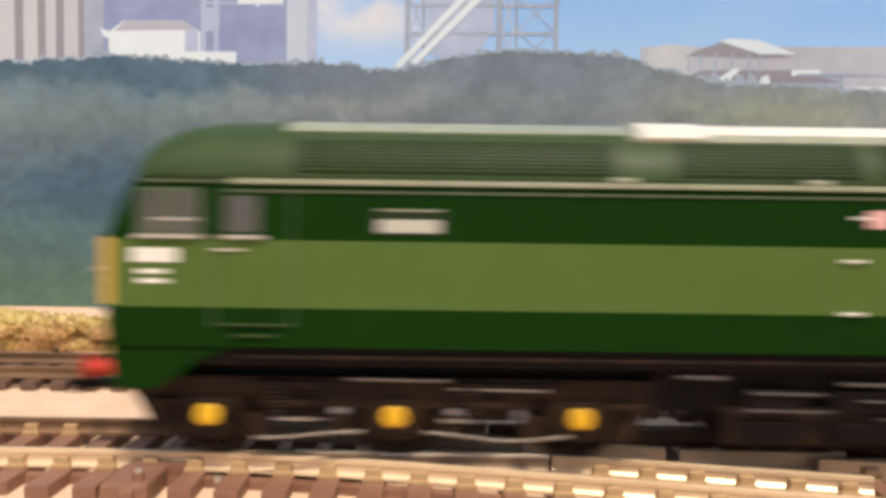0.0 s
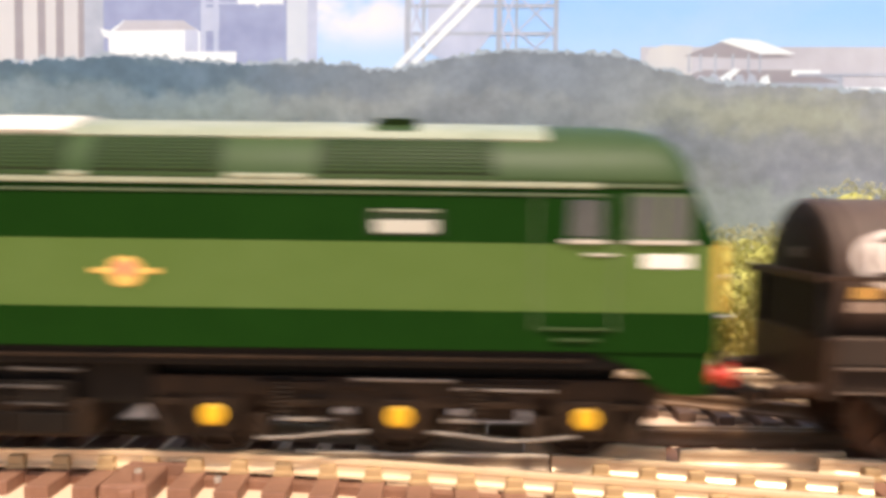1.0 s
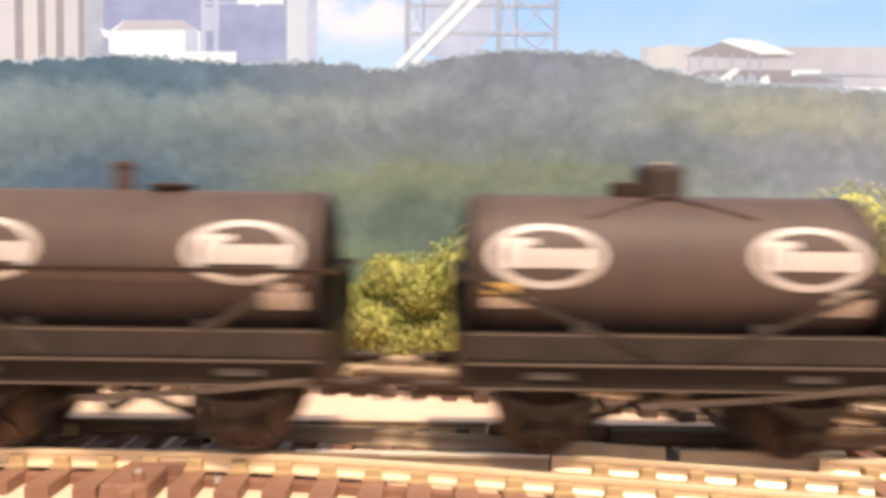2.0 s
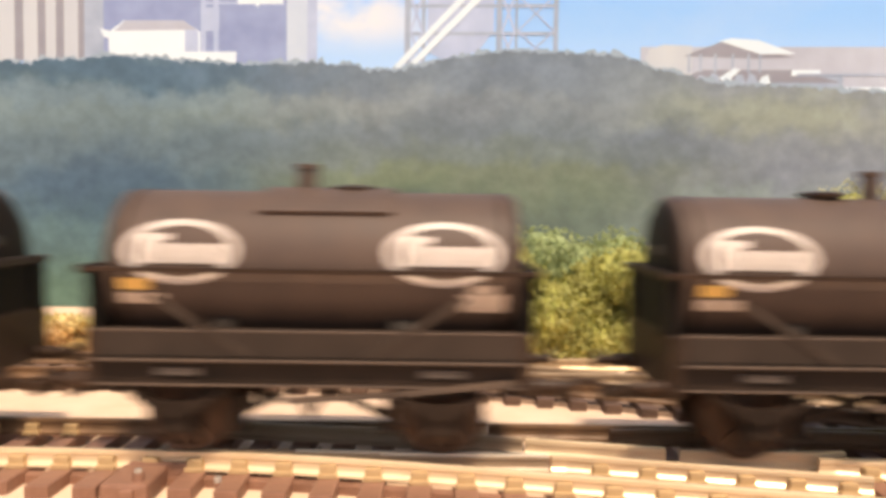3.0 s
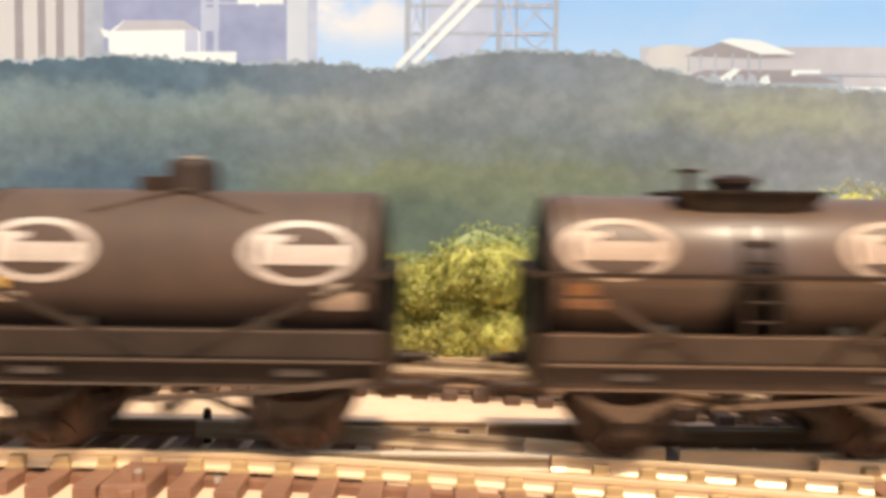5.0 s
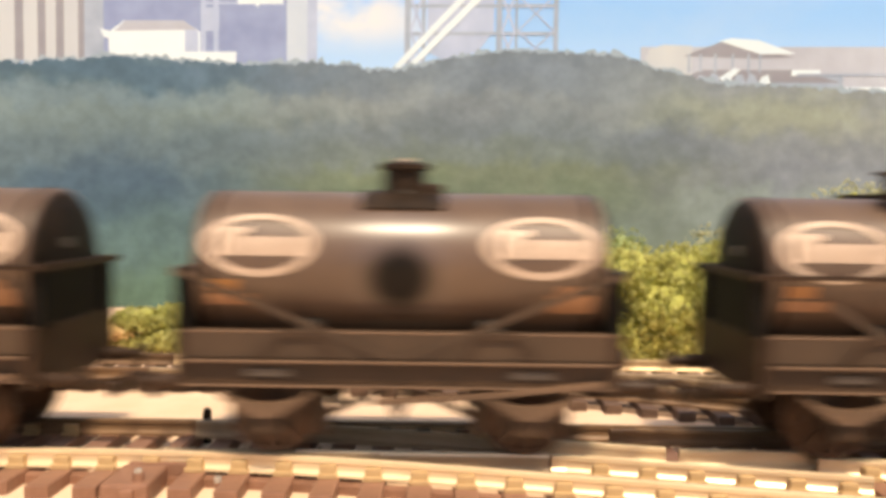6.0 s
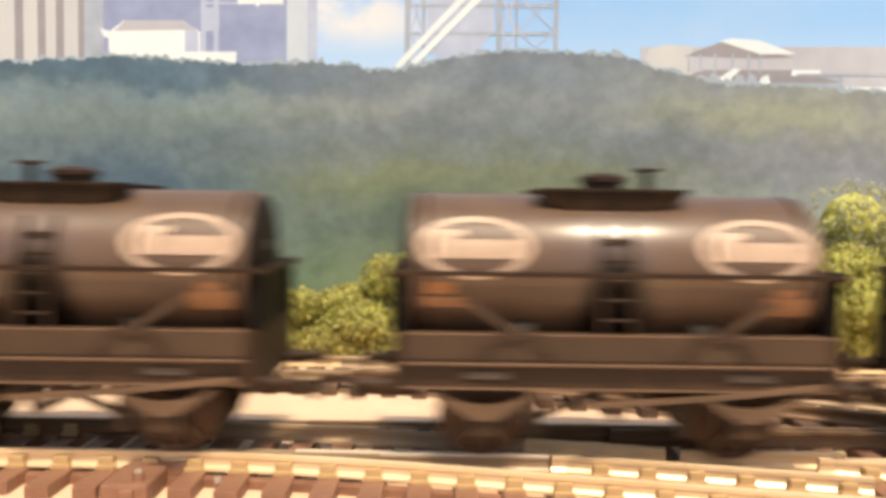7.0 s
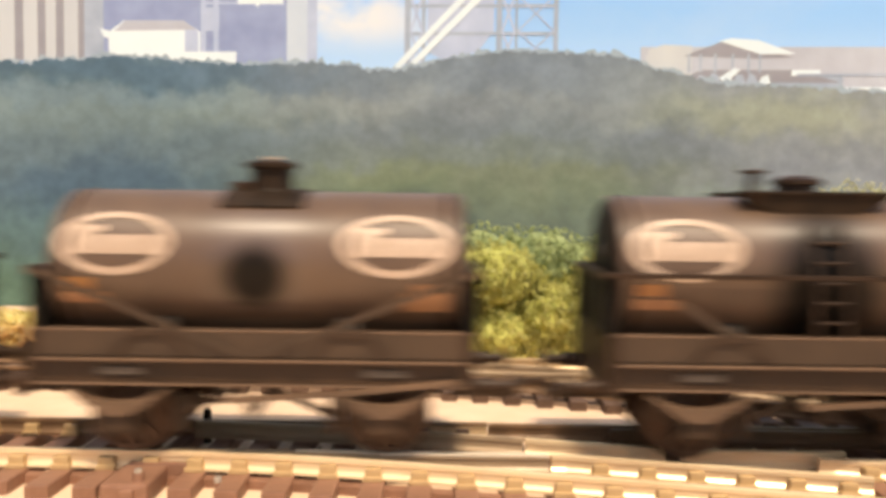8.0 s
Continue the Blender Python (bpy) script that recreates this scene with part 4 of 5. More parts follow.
M["screen"] = mat("grey_green_windscreen", (0.14, 0.17, 0.15), (0.09, 0.11, 0.10), 0.12, scale=90, bump=0.0)
M["dullpane"] = mat("dull_white_window", (0.50, 0.50, 0.43), (0.40, 0.40, 0.35), 0.3, scale=90, bump=0.0)
M["glasspane"] = mat("grey_window", (0.110, 0.114, 0.108), (0.050, 0.054, 0.054), 0.15, scale=90, bump=0.0)
TANK_R, TANK_Z, TANK_HALF = 12.3, 34.0, 31.5


def on_tank(x, s, lift):
    """A point on the tank's side, s millimetres along the curve up from mid-height."""
    a = s / TANK_R
    return Vector((x, -(TANK_R + lift) * math.cos(a), TANK_Z + (TANK_R + lift) * math.sin(a)))


def curved_patch(bm, shape, lift=0.14):
    """Lays quads of (x, s) corners on the tank as a printed layer, on both sides."""
    for side in (0, 1):
        for quad in shape:
            vs = []
            for x, s in quad:
                p = on_tank(x, s, lift)
                vs.append(bm.verts.new(Vector((-p.x, -p.y, p.z)) if side else p))
            bm.faces.new(vs)
    bmesh.ops.remove_doubles(bm, verts=bm.verts, dist=0.002)
    return bm


def ring_shape(cx, cs, a0, b0, a1, b1, n=48):
    q = []
    for i in range(n):
        t0, t1 = 2 * math.pi * i / n, 2 * math.pi * (i + 1) / n
        q.append([(cx + a1 * math.cos(t0), cs + b1 * math.sin(t0)), (cx + a1 * math.cos(t1), cs + b1 * math.sin(t1)),
                  (cx + a0 * math.cos(t1), cs + b0 * math.sin(t1)), (cx + a0 * math.cos(t0), cs + b0 * math.sin(t0))])
    return q


def rect_shape(x0, x1, s0, s1, n=4):
    return [[(x0, s0 + (s1 - s0) * i / n), (x1, s0 + (s1 - s0) * i / n), (x1, s0 + (s1 - s0) * (i + 1) / n), (x0, s0 + (s1 - s0) * (i + 1) / n)] for i in range(n)]


def make_wagon(rail, top, vent, gloss, late):
    """rail: a rail along the tank; top: hatch, dome or walkway; vent: -1, 1 or 0, the side of the small vent pipe."""
    DECK, FRAME, LIT = (M[k if late else "grey" + k] for k in ("deck", "frame", "worn"))
    ladder = late and top == "walkway"
    spilt = top == "spilt walkway"
    ladder = ladder or spilt
    plated = top == "plated hatch"
    top = "hatch" if plated else "walkway" if spilt else top
    words = {"hatch": "low round hatch", "dome": "tall filler dome", "walkway": "walkway round the filler"}[top]
    wagon = tagged(holder("tank_wagon"), ("oil-streaked brown" if spilt else "wiped brown" if gloss else "dusty black") + " model tank wagon, " + words + (", side rail" if rail else ""), "tank wagon", group="train of tank wagons")
    bm = bmesh.new()
    turned(bm, [(TANK_R - 0.5, -TANK_HALF), (TANK_R, -TANK_HALF + 0.3), (TANK_R, -TANK_HALF + 0.8), (TANK_R, 0), (TANK_R, TANK_HALF - 0.8), (TANK_R, TANK_HALF - 0.3), (TANK_R - 0.5, TANK_HALF)], 64, centre=(0, 0, TANK_Z), axis='x')
    part("tank", bm, M["tankspilt" if spilt else "tankladder" if ladder else "tanklate" if late else "tankclean" if gloss else "tank"], wagon, "", smooth=True)
    for e in (-1, 1):
        bm = turned(bmesh.new(), [(TANK_R - 0.25, e * (TANK_HALF - 0.25)), (11.4, e * (TANK_HALF + 0.5)), (9.3, e * (TANK_HALF + 1.0)), (5, e * (TANK_HALF + 1.5)), (0.3, e * (TANK_HALF + 1.7))], 64, centre=(0, 0, TANK_Z), axis='x')
        part("tank_end", bm, M["bogie"], wagon, "dark dished tank end")
        bm = box(bmesh.new(), *sorted((e * (TANK_HALF + 1.0), e * (TANK_HALF + 1.9))), -3.4, -0.2, 36.6, 38.2, 0.1)
        part("end_plate", bm, M["faded"], wagon, "small pale end plate")
    bm = bmesh.new()
    for x in (-TANK_HALF + 2.2, TANK_HALF - 2.2):
        turned(bm, [(TANK_R - 0.2, x - 0.5), (TANK_R + 0.13, x - 0.45), (TANK_R + 0.13, x + 0.45), (TANK_R - 0.2, x + 0.5)], 64, centre=(0, 0, TANK_Z), axis='x')
    part("end_band", bm, M["strap"], wagon)
    # oval emblem: ring, broad bar and tall block
    gap, s0 = (21.6, 4.2) if late else (20.1, 2.9)
    for cx in (-gap, gap):
        bm = curved_patch(bmesh.new(), ring_shape(cx, s0, 7.5, 4.05, 8.9, 5.2))
        em = part("emblem_ring", bm, M["logolate" if late else "logo"], wagon, "cream oval ring")
        q = rect_shape(cx - 6.3, cx - 2.9, s0 - 2.0, s0 + 2.6, 5) + rect_shape(cx - 2.9, cx - 1.6, s0 + 1.5, s0 + 2.6, 1)
        for k in range(3):
            q += rect_shape(cx - 2.4 + k * 3.25, cx + 0.5 + k * 3.25, s0 - 2.0, s0 + 1.0, 3)
        part("emblem_bar", curved_patch(bmesh.new(), q, 0.17), M["logolate" if late else "logo"], em)
    # plates
    bm = curved_patch(bmesh.new(), rect_shape(-29.2, -24.7, -3.2, -1.4, 2), 0.2)
    part("warning_plate", bm, M["dullamber" if late else "gold"], wagon, "small rusty orange plate" if late else "small amber plate")
    bm = curved_patch(bmesh.new(), rect_shape(-29.4, -22.4, -5.5, -3.7, 2), 0.2)
    curved_patch(bm, rect_shape(22.8, 29.6, -6.4, -3.3, 3) + rect_shape(24.2, 28.2, -3.2, -1.9, 1), 0.2)
    part("data_plate", bm, M["rustplate" if late else "plate"], wagon, "tan lettered plate" if late else "pale lettered plate")
    # filler on top
    t = TANK_Z + TANK_R
    if top == "hatch":
        hx = -5.2 * vent
        bm = turned(bmesh.new(), [(3.0, t - 1.2), (3.0, t + 0.2), (3.9, t + 0.35), (3.9, t + 0.8), (2.4, t + 1.15), (0.5, t + 1.25)], 28, centre=(hx, 0, 0))
        part("hatch", bm, M["strap"], wagon, "dark round hatch")
        if plated:
            arc = [radians(44 + 92 * i / 16) for i in range(17)]
            ring = [(-(TANK_R - 0.2) * math.cos(a), TANK_Z + (TANK_R - 0.2) * math.sin(a)) for a in arc] + [(-(TANK_R + 0.75) * math.cos(a), TANK_Z + (TANK_R + 0.75) * math.sin(a)) for a in reversed(arc)]
            bm = loft(bmesh.new(), [[Vector((hx * 0.3 + x, y, z)) for y, z in ring] for x in (-10.4, -10.0, 10.0, 10.4)])
            part("hatch_plate", bm, M["saddle" if gloss else "tank"], wagon, "worn grey saddle plate under the hatch")
    elif top == "dome":
        neck = [(3.6, t + 0.4), (3.5, t + 3.6), (4.3, t + 3.8), (4.3, t + 4.6)] if late else [(4.2, t + 0.2), (4.1, t + 3.4), (4.0, t + 4.4)]
        bm = turned(bmesh.new(), [(4.6, t - 2)] + neck + [(3.4, t + 5.0), (0.5, t + 5.3)], 28)
        part("dome", bm, M["bogie" if late else "brownstrap"], wagon, "dark filler dome", smooth=not late)
        bm = turned(bmesh.new(), [(1.5, t + 4.9), (1.5, t + 5.6), (0.4, t + 5.7)], 16)
        part("lid", bm, M["plate"], wagon, "pale dome lid")
        if late:
            # dark sheet laid over the tank round the dome's foot
            arc = [radians(50 + 80 * i / 12) for i in range(13)]
            ring = [(-(TANK_R + u) * math.cos(a), TANK_Z + (TANK_R + u) * math.sin(a)) for u, way in ((-0.2, arc), (0.4, arc[::-1])) for a in way]
            part("dome_foot_sheet", loft(bmesh.new(), [[Vector((x, y, z)) for y, z in ring] for x in (-6.6, 6.6)]), M["bogie"], wagon, "dark curved sheet round the foot of the dome")
        bm = box(bmesh.new(), *sorted((vent * 3.0, vent * (6.4 if late else 8.0))), -2.6, 2.6, t - 0.4, t + (1.5 if late else 2.2), 0.4)
        part("valve_box", bm, M["strap"], wagon, "dark valve box beside the dome")
        bm = bmesh.new()
        for s in (-1, 1):
            bar(bm, (0, s * 4, t + 0.2), (13, s * 9.0, t - 3.6), 0.7, 0.3)
            bar(bm, (0, s * 4, t + 0.2), (-13, s * 9.0, t - 3.6), 0.7, 0.3)
        if late:
            bm.free()
        else:
            part("strap", bm, M["tank"], wagon)
    else:
        bm = turned(bmesh.new(), [(4.4, t - 2), (3.4, t + 0.6), (3.4, t + 2.0), (4.0, t + 2.2), (4.0, t + 3.0), (2.6, t + 3.6), (0.5, t + 3.8)], 28)
        part("dome", bm, M["strap"], wagon, "dark filler dome")
        bm = box(bmesh.new(), -12.0, 12.0, -8.5, -3.8, t + 0.3, t + 0.9, 0.15)
        box(bm, -12.0, 12.0, 3.8, 8.5, t + 0.3, t + 0.9, 0.15)
        part("walkway", bm, M["bogie"], wagon, "dark walkway boards")
        bm = bmesh.new()
        for s in (-1, 1):
            rings = []
            for xx, drop in ((-11.6, 0.5), (-9.6, 1.9), (-6.5, 2.9), (0, 3.3), (6.5, 2.9), (9.6, 1.9), (11.6, 0.5)):
                pts = [(s * 3.6, t + 0.3), (s * 8.0, t + 0.3), (s * 7.6, t + 0.3 - drop), (s * 6.2, t + 0.2 - drop), (s * 3.6, t + 0.1 - drop * 0.3)]
                rings.append([Vector((xx, y, z)) for y, z in pts])
            loft(bm, rings)
        part("walkway_bracket", bm, M["bogie"], wagon, "dark rounded bracket under the walkway")
    if vent and top != "dome":
        vx = vent * (7.4 if top == "walkway" else 2.8)
        tube = [(0.9, t - 1), (0.8, t + 3.9), (2.2, t + 4.0), (2.2, t + 4.5), (0.4, t + 4.7)] if late else [(1.75, t - 1), (1.65, t + 3.6), (1.95, t + 3.7), (1.95, t + 4.5), (1.3, t + 4.6), (1.2, t + 3.9), (0.2, t + 3.8)]
        bm = turned(bmesh.new(), tube, 18, centre=(vx, 0, 0))
        part("vent_pipe", bm, M["tank" if not late else "strap"], wagon, "small vent pipe")
    if ladder:
        for s in (-1, 1):
            ladder = None
            for x in (-2.4, 2.4):
                bm = bar(bmesh.new(), (x, s * 10.4, t - 4.5), (x, s * 13.6, TANK_Z - 1), 0.45, 0.7)
                bar(bm, (x, s * 13.6, TANK_Z - 1), (x, s * 13.9, 22.5), 0.45, 0.7)
                stile = part("ladder_stile" if ladder else "ladder", bm, M["strap"], ladder or wagon, "dark side ladder", split=False)
                ladder = ladder or stile
            for k in range(6):
                z = 24.2 + k * 3.0
                y = 13.85 if z < TANK_Z else 13.6 - (z - TANK_Z) * 0.34
                part("rung", cyl(bmesh.new(), (-2.4, s * y, z), (2.4, s * y, z), 0.28, 8), M["strap"], ladder)
    # rail along the tank and round its ends
    if rail:
        bm = bmesh.new()
        for s in (-1, 1):
            box(bm, -35, 35, s * 13.6 - 0.35, s * 13.6 + 0.35, 33.6, 34.4, 0.12)
        for e in (-1, 1):
            box(bm, e * 34.6 - 0.4, e * 34.6 + 0.4, -13.8, 13.8, 33.3, 34.6, 0.12)
        part("side_rail", bm, M["strap"], wagon, "dark rail round the tank")
    else:
        bm = bmesh.new()
        for e in (-1, 1):
            box(bm, e * 33.8 - 0.5, e * 33.8 + 0.5, -13.6, 13.6, 33.0, 34.4, 0.15)
            for s in (-1, 1):
                bar(bm, (e * 33.8, s * 13.3, 34.0), (e * 1.5, s * 14.8, 21.2), 0.5, 0.9)
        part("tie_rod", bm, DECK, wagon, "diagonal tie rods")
    # end stanchions and saddles
    for e in (-1, 1):
        bm = bmesh.new()
        for s in (-1, 1):
            box(bm, e * 33.2 - 1.1, e * 33.2 + 1.1, s * 11.0 - 1.6, s * 11.0 + 1.6, 24.5, 34.2, 0.25)
        box(bm, e * 32.9 - 0.7, e * 32.9 + 0.7, -12.4, 12.4, 24.6, 33.6, 0.25)
        part("end_support", bm, M["black"], wagon, "dark timber end support")
    bm = bmesh.new()
    for x in (-14, 14):
        pts = [(-11, 24.6), (11, 24.6), (9.4, 27.2), (5.0, 23.9), (0, 22.8), (-5.0, 23.9), (-9.4, 27.2)]
        loft(bm, [[Vector((xx, y, z)) for y, z in pts] for xx in (x - 1.6, x + 1.6)])
    part("saddle", bm, M["bogie"], wagon)
    # frame
    bm = bmesh.new()
    for s in (-1, 1):
        box(bm, -32, 32, *sorted((s * 11.0, s * 14.4)), 20.8, 25.0, 0.25)
    box(bm, -31, 31, -11.2, 11.2, 20.6, 22.4)
    for e in (-1, 1):
        part("headstock", box(bmesh.new(), *sorted((e * 32.05, e * 33.8)), -14.3, 14.3, 15.4, 24.9, 0.25), M["strap"], wagon, "dark end beam")
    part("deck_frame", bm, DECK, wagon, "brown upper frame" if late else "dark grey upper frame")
    bm = bmesh.new()
    for s in (-1, 1):
        pts = [(12.9, 16.7), (14.9, 16.7), (14.9, 17.3), (14.0, 17.5), (14.0, 20.0), (15.1, 20.1), (15.1, 20.75), (12.9, 20.75)]
        loft(bm, [[Vector((x, s * y, z)) for y, z in pts] for x in (-32.6, 32.6)])
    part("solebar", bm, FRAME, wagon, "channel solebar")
    bm = bmesh.new()
    for s in (-1, 1):
        for e in (-1, 1):
            bar(bm, (e * 23.5, s * 14.4, 30.2), (e * 9, s * 14.7, 21.2), 0.35, 1.0)
    if rail:
        part("brace", bm, DECK if late else M["greybrace"], wagon, "diagonal frame braces")
    for s in (-1, 1) if late else ():
        for x in (-15, 15):
            bm = bmesh.new()
            for a, b in (((x - 5.6, 20.9), (x - 2.6, 24.9)), ((x + 5.6, 20.9), (x + 2.6, 24.9)), ((x - 3.0, 24.6), (x + 3.0, 24.6))):
                bar(bm, (a[0], s * 14.75, a[1]), (b[0], s * 14.75, b[1]), 0.5, 0.9)
            part("saddle_foot", bm, FRAME, wagon, "trapezoid saddle foot on the frame", split=False)
    bm = bmesh.new()
    for s in (-1, 1):
        for x in (-23, 17):
            box(bm, x, x + 6.5, *sorted((s * 14.0, s * 14.35)), 18.2, 19.3)
    part("lettering_bar", bm, M["faded"], wagon, "faded pale lettering bars")
    # paler strips stand for the light caught along the frame edges
    bm = bmesh.new()
    for s in (-1, 1):
        for y, z0, z1 in ((14.5, 24.75, 25.1), (15.25, 20.35, 20.78), (15.05, 16.65, 17.05)):
            box(bm, -32.4, 32.4, *sorted((s * (y - 0.5), s * y)), z0, z1, 0.1)
    part("lit_edge", bm, LIT, wagon, "paler frame edge, its highlight put into the colour")
    # running gear
    for x in (-20, 20):
        WHEELS.append(wheelset(wagon, x, 6.3, 11.3))
        bm = bmesh.new()
        for s in (-1, 1):
            y0, y1 = sorted((s * 11.6, s * 12.7))
            for k in (-1, 1):
                pts = [(x + k * 7.0, 17.2), (x + k * 4.6, 17.2), (x + k * 1.6, 8.2), (x + k * 2.6, 8.2)]
                loft(bm, [[Vector((xx, y, z)) for xx, z in pts] for y in (y0, y1)])
            box(bm, x - 2.3, x + 2.3, *sorted((s * 12.0, s * 14.4)), 9.2, 13.6, 0.4)
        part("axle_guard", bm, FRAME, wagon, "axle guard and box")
        bm = bmesh.new()
        for s in (-1, 1):
            for j in range(5):
                w = 7.6 - j * 1.3
                n = 8
                ring = []
                for i in range(n + 1):
                    u = -1 + 2 * i / n
                    ring.append((x + u * w, 13.6 + j * 0.0 + u * u * w * w * 0.034 + (0.45 * -j) + 2.0))
                for (xa, za), (xb, zb) in zip(ring, ring[1:]):
                    bar(bm, (xa, s * 14.5, za - 1.6), (xb, s * 14.5, zb - 1.6), 1.3, 0.42)
        # late springs take the lighter tone for light bounced under the frame
        part("leaf_spring", bm, LIT if late else FRAME, wagon, "leaf springs")
    bm = bmesh.new()
    for s in (-1, 1):
        bar(bm, (-4, s * 14.4, 14.4), (14, s * 14.8, 15.8), 0.6, 0.9)
        bar(bm, (14, s * 14.8, 15.8), (31, s * 15.0, 17.8), 0.6, 0.9)
    part("brake_lever", bm, LIT, wagon, "paler brake lever")
    for s in (-1, 1):
        for k in (-1, 1):
            part("brake_rod", bar(bmesh.new(), (0, s * 11.8, 17), (k * 11.2, s * 10.2, 11.5), 0.7, 1.0), FRAME, wagon)
            pts = [(k * 11.0, 8.2), (k * 13.0, 8.6), (k * 12.9, 14.0), (k * 11.2, 14.2)]
            part("brake_shoe", loft(bmesh.new(), [[Vector((xx, y, z)) for xx, z in pts] for y in (s * 7.6, s * 10.4)]), FRAME, wagon)
            part("brake_hanger", bar(bmesh.new(), (k * 2.6, s * 12.6, 17.2), (0, s * 12.6, 11.6), 0.6, 0.9), FRAME, wagon)
    part("brake_shaft", cyl(bmesh.new(), (0, -12.8, 12), (0, 12.8, 12), 0.6, 10), FRAME, wagon)
    for e in (-1, 1):
        bm = bmesh.new()
        for s in (-1, 1):
            a, b = (e * 33.6, s * 11.2, 16.5), (e * 37.6, s * 11.2, 16.5)
            cyl(bm, a, b, 1.2, 16)
            cyl(bm, b, (e * 39.6, s * 11.2, 16.5), 0.7, 12)
            cyl(bm, (e * 39.6, s * 11.2, 16.5), (e * 40.4, s * 11.2, 16.5), 1.9, 20)
        part("buffer", bm, M["strap"], wagon, "dark sprung buffers")
        bm = box(bmesh.new(), *sorted((e * 30, e * 41)), -1.1, 1.1, 12.4, 13.8, 0.25)
        box(bm, *sorted((e * 40.2, e * 41.4)), -4, 4, 12.0, 14.2, 0.25)
        bar(bm, (e * 38, 0, 13.8), (e * 47, 0, 15.2), 1.0, 0.8)
        part("coupling", bm, M["strap"], wagon, "dark hook coupling")
    return wagon


LOCO_X = 68.1
WAGONS = [
    (236.3, True, "hatch", -1, False, False),
    (322.9, False, "dome", -1, False, False),
    (410.5, True, "plated hatch", -1, False, False),
    (499.0, True, "hatch", 1, False, False),
    (585.5, True, "plated hatch", -1, True, False),
    (675.6, False, "dome", -1, False, False),
    (765.8, True, "walkway", -1, True, True),
    (854.5, False, "dome", 1, True, True),
    (942.7, True, "walkway", -1, True, True),
    (1031.0, True, "walkway", 1, True, True),
    (1119.3, False, "dome", -1, True, True),
    (1206.9, True, "spilt walkway", -1, True, True),
]
TRAIN.append((make_loco(), LOCO_X))
for X0, *kind in WAGONS:
    TRAIN.append((make_wagon(*kind), X0))


# ---- hedge behind the tracks ----
def leafy(name, cx, cy, top, width, depth, material, count, seed, label, size=1.25):
    """A bush of many small leaves round an uneven core."""
    r = np.random.default_rng(seed)
    bush = tagged(holder(name), label, "bush", group="hedge behind the tracks")
    bush.location = (cx / 1000, cy / 1000, 0)
    lobes = []
    for k in range(9):
        w = width * r.uniform(0.22, 0.36)
        z = r.uniform(0.15, 0.80) * top
        lobes.append((r.uniform(-0.5, 0.5) * width, r.uniform(-0.35, 0.35) * depth, z, w, w * r.uniform(0.7, 1.0), min(top * 0.32, w * 0.9)))
    lobes.append((0, 0, top * 0.66, width * 0.33, depth * 0.4, top * 0.34))
    lobes.append((-width * 0.15, 0, top * 0.3, width * 0.5, depth * 0.5, top * 0.3))
    for k in (-0.46, -0.24, 0.0, 0.24, 0.46):
        lobes.append((k * width, -depth * 0.2, top * 0.12, width * 0.24, depth * 0.42, top * r.uniform(0.26, 0.36)))
    bm = bmesh.new()
    for lx, ly, lz, a, b, c in lobes:
        g = bmesh.ops.create_icosphere(bm, subdivisions=3, radius=1.0)
        for v in g["verts"]:
            k = (0.70 if top > 38 else 0.82) + 0.14 * noise.noise(v.co * 2.3 + Vector((lx, ly, seed))) + 0.10 * noise.noise(v.co * 7.5 + Vector((seed, lx, ly)))
            v.co = Vector((lx + v.co.x * a * k, ly + v.co.y * b * k, max(0.1, lz + v.co.z * c * k)))
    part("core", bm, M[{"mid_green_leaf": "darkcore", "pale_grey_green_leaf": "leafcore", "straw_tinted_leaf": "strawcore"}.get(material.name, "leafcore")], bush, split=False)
    bm = bmesh.new()
    for k in range(5):
        cyl(bm, (r.uniform(-0.3, 0.3) * width, 0, 0), (r.uniform(-0.4, 0.4) * width, r.uniform(-3, 3), top * 0.6), 0.5, 6, 0.25)
    part("stem", bm, M["twig"], bush)
    vs, fs = [], []
    for k in range(count):
        lx, ly, lz, a, b, c = lobes[int(r.integers(len(lobes)))]
        d = r.normal(size=3)
        d /= np.linalg.norm(d)
        if d[1] > 0.6:
            d[1] = -d[1]
        rad = r.uniform(0.82, 1.12)
        p = Vector((lx + d[0] * a * rad, ly + d[1] * b * rad, max(0.5, lz + d[2] * c * rad)))
        nrm = (Vector(d) + Vector(r.normal(size=3)) * 0.7).normalized()
        u = nrm.orthogonal().normalized()
        u.rotate(Matrix.Rotation(r.uniform(0, 6.28), 3, nrm))
        w = nrm.cross(u)
        s = size * r.uniform(0.5, 1.25)
        base = len(vs)
        for pu, pw, pn in ((-1, 0, -0.15), (-0.1, 0.55, 0.12), (1, 0, -0.25), (-0.1, -0.55, 0.12), (0, 0, 0.22)):
            q = p + u * s * pu + w * s * pw + nrm * s * pn
            vs.append((q.x / 1000, q.y / 1000, max(0.0002, q.z / 1000)))
        fs += [(base, base + 1, base + 4), (base + 1, base + 2, base + 4), (base + 2, base + 3, base + 4), (base + 3, base, base + 4)]
    me = bpy.data.meshes.new("leaves")
    me.from_pydata(vs, [], fs)
    me.materials.append(material)
    lv = new("leaves", me)
    lv.parent = bush
    return bush


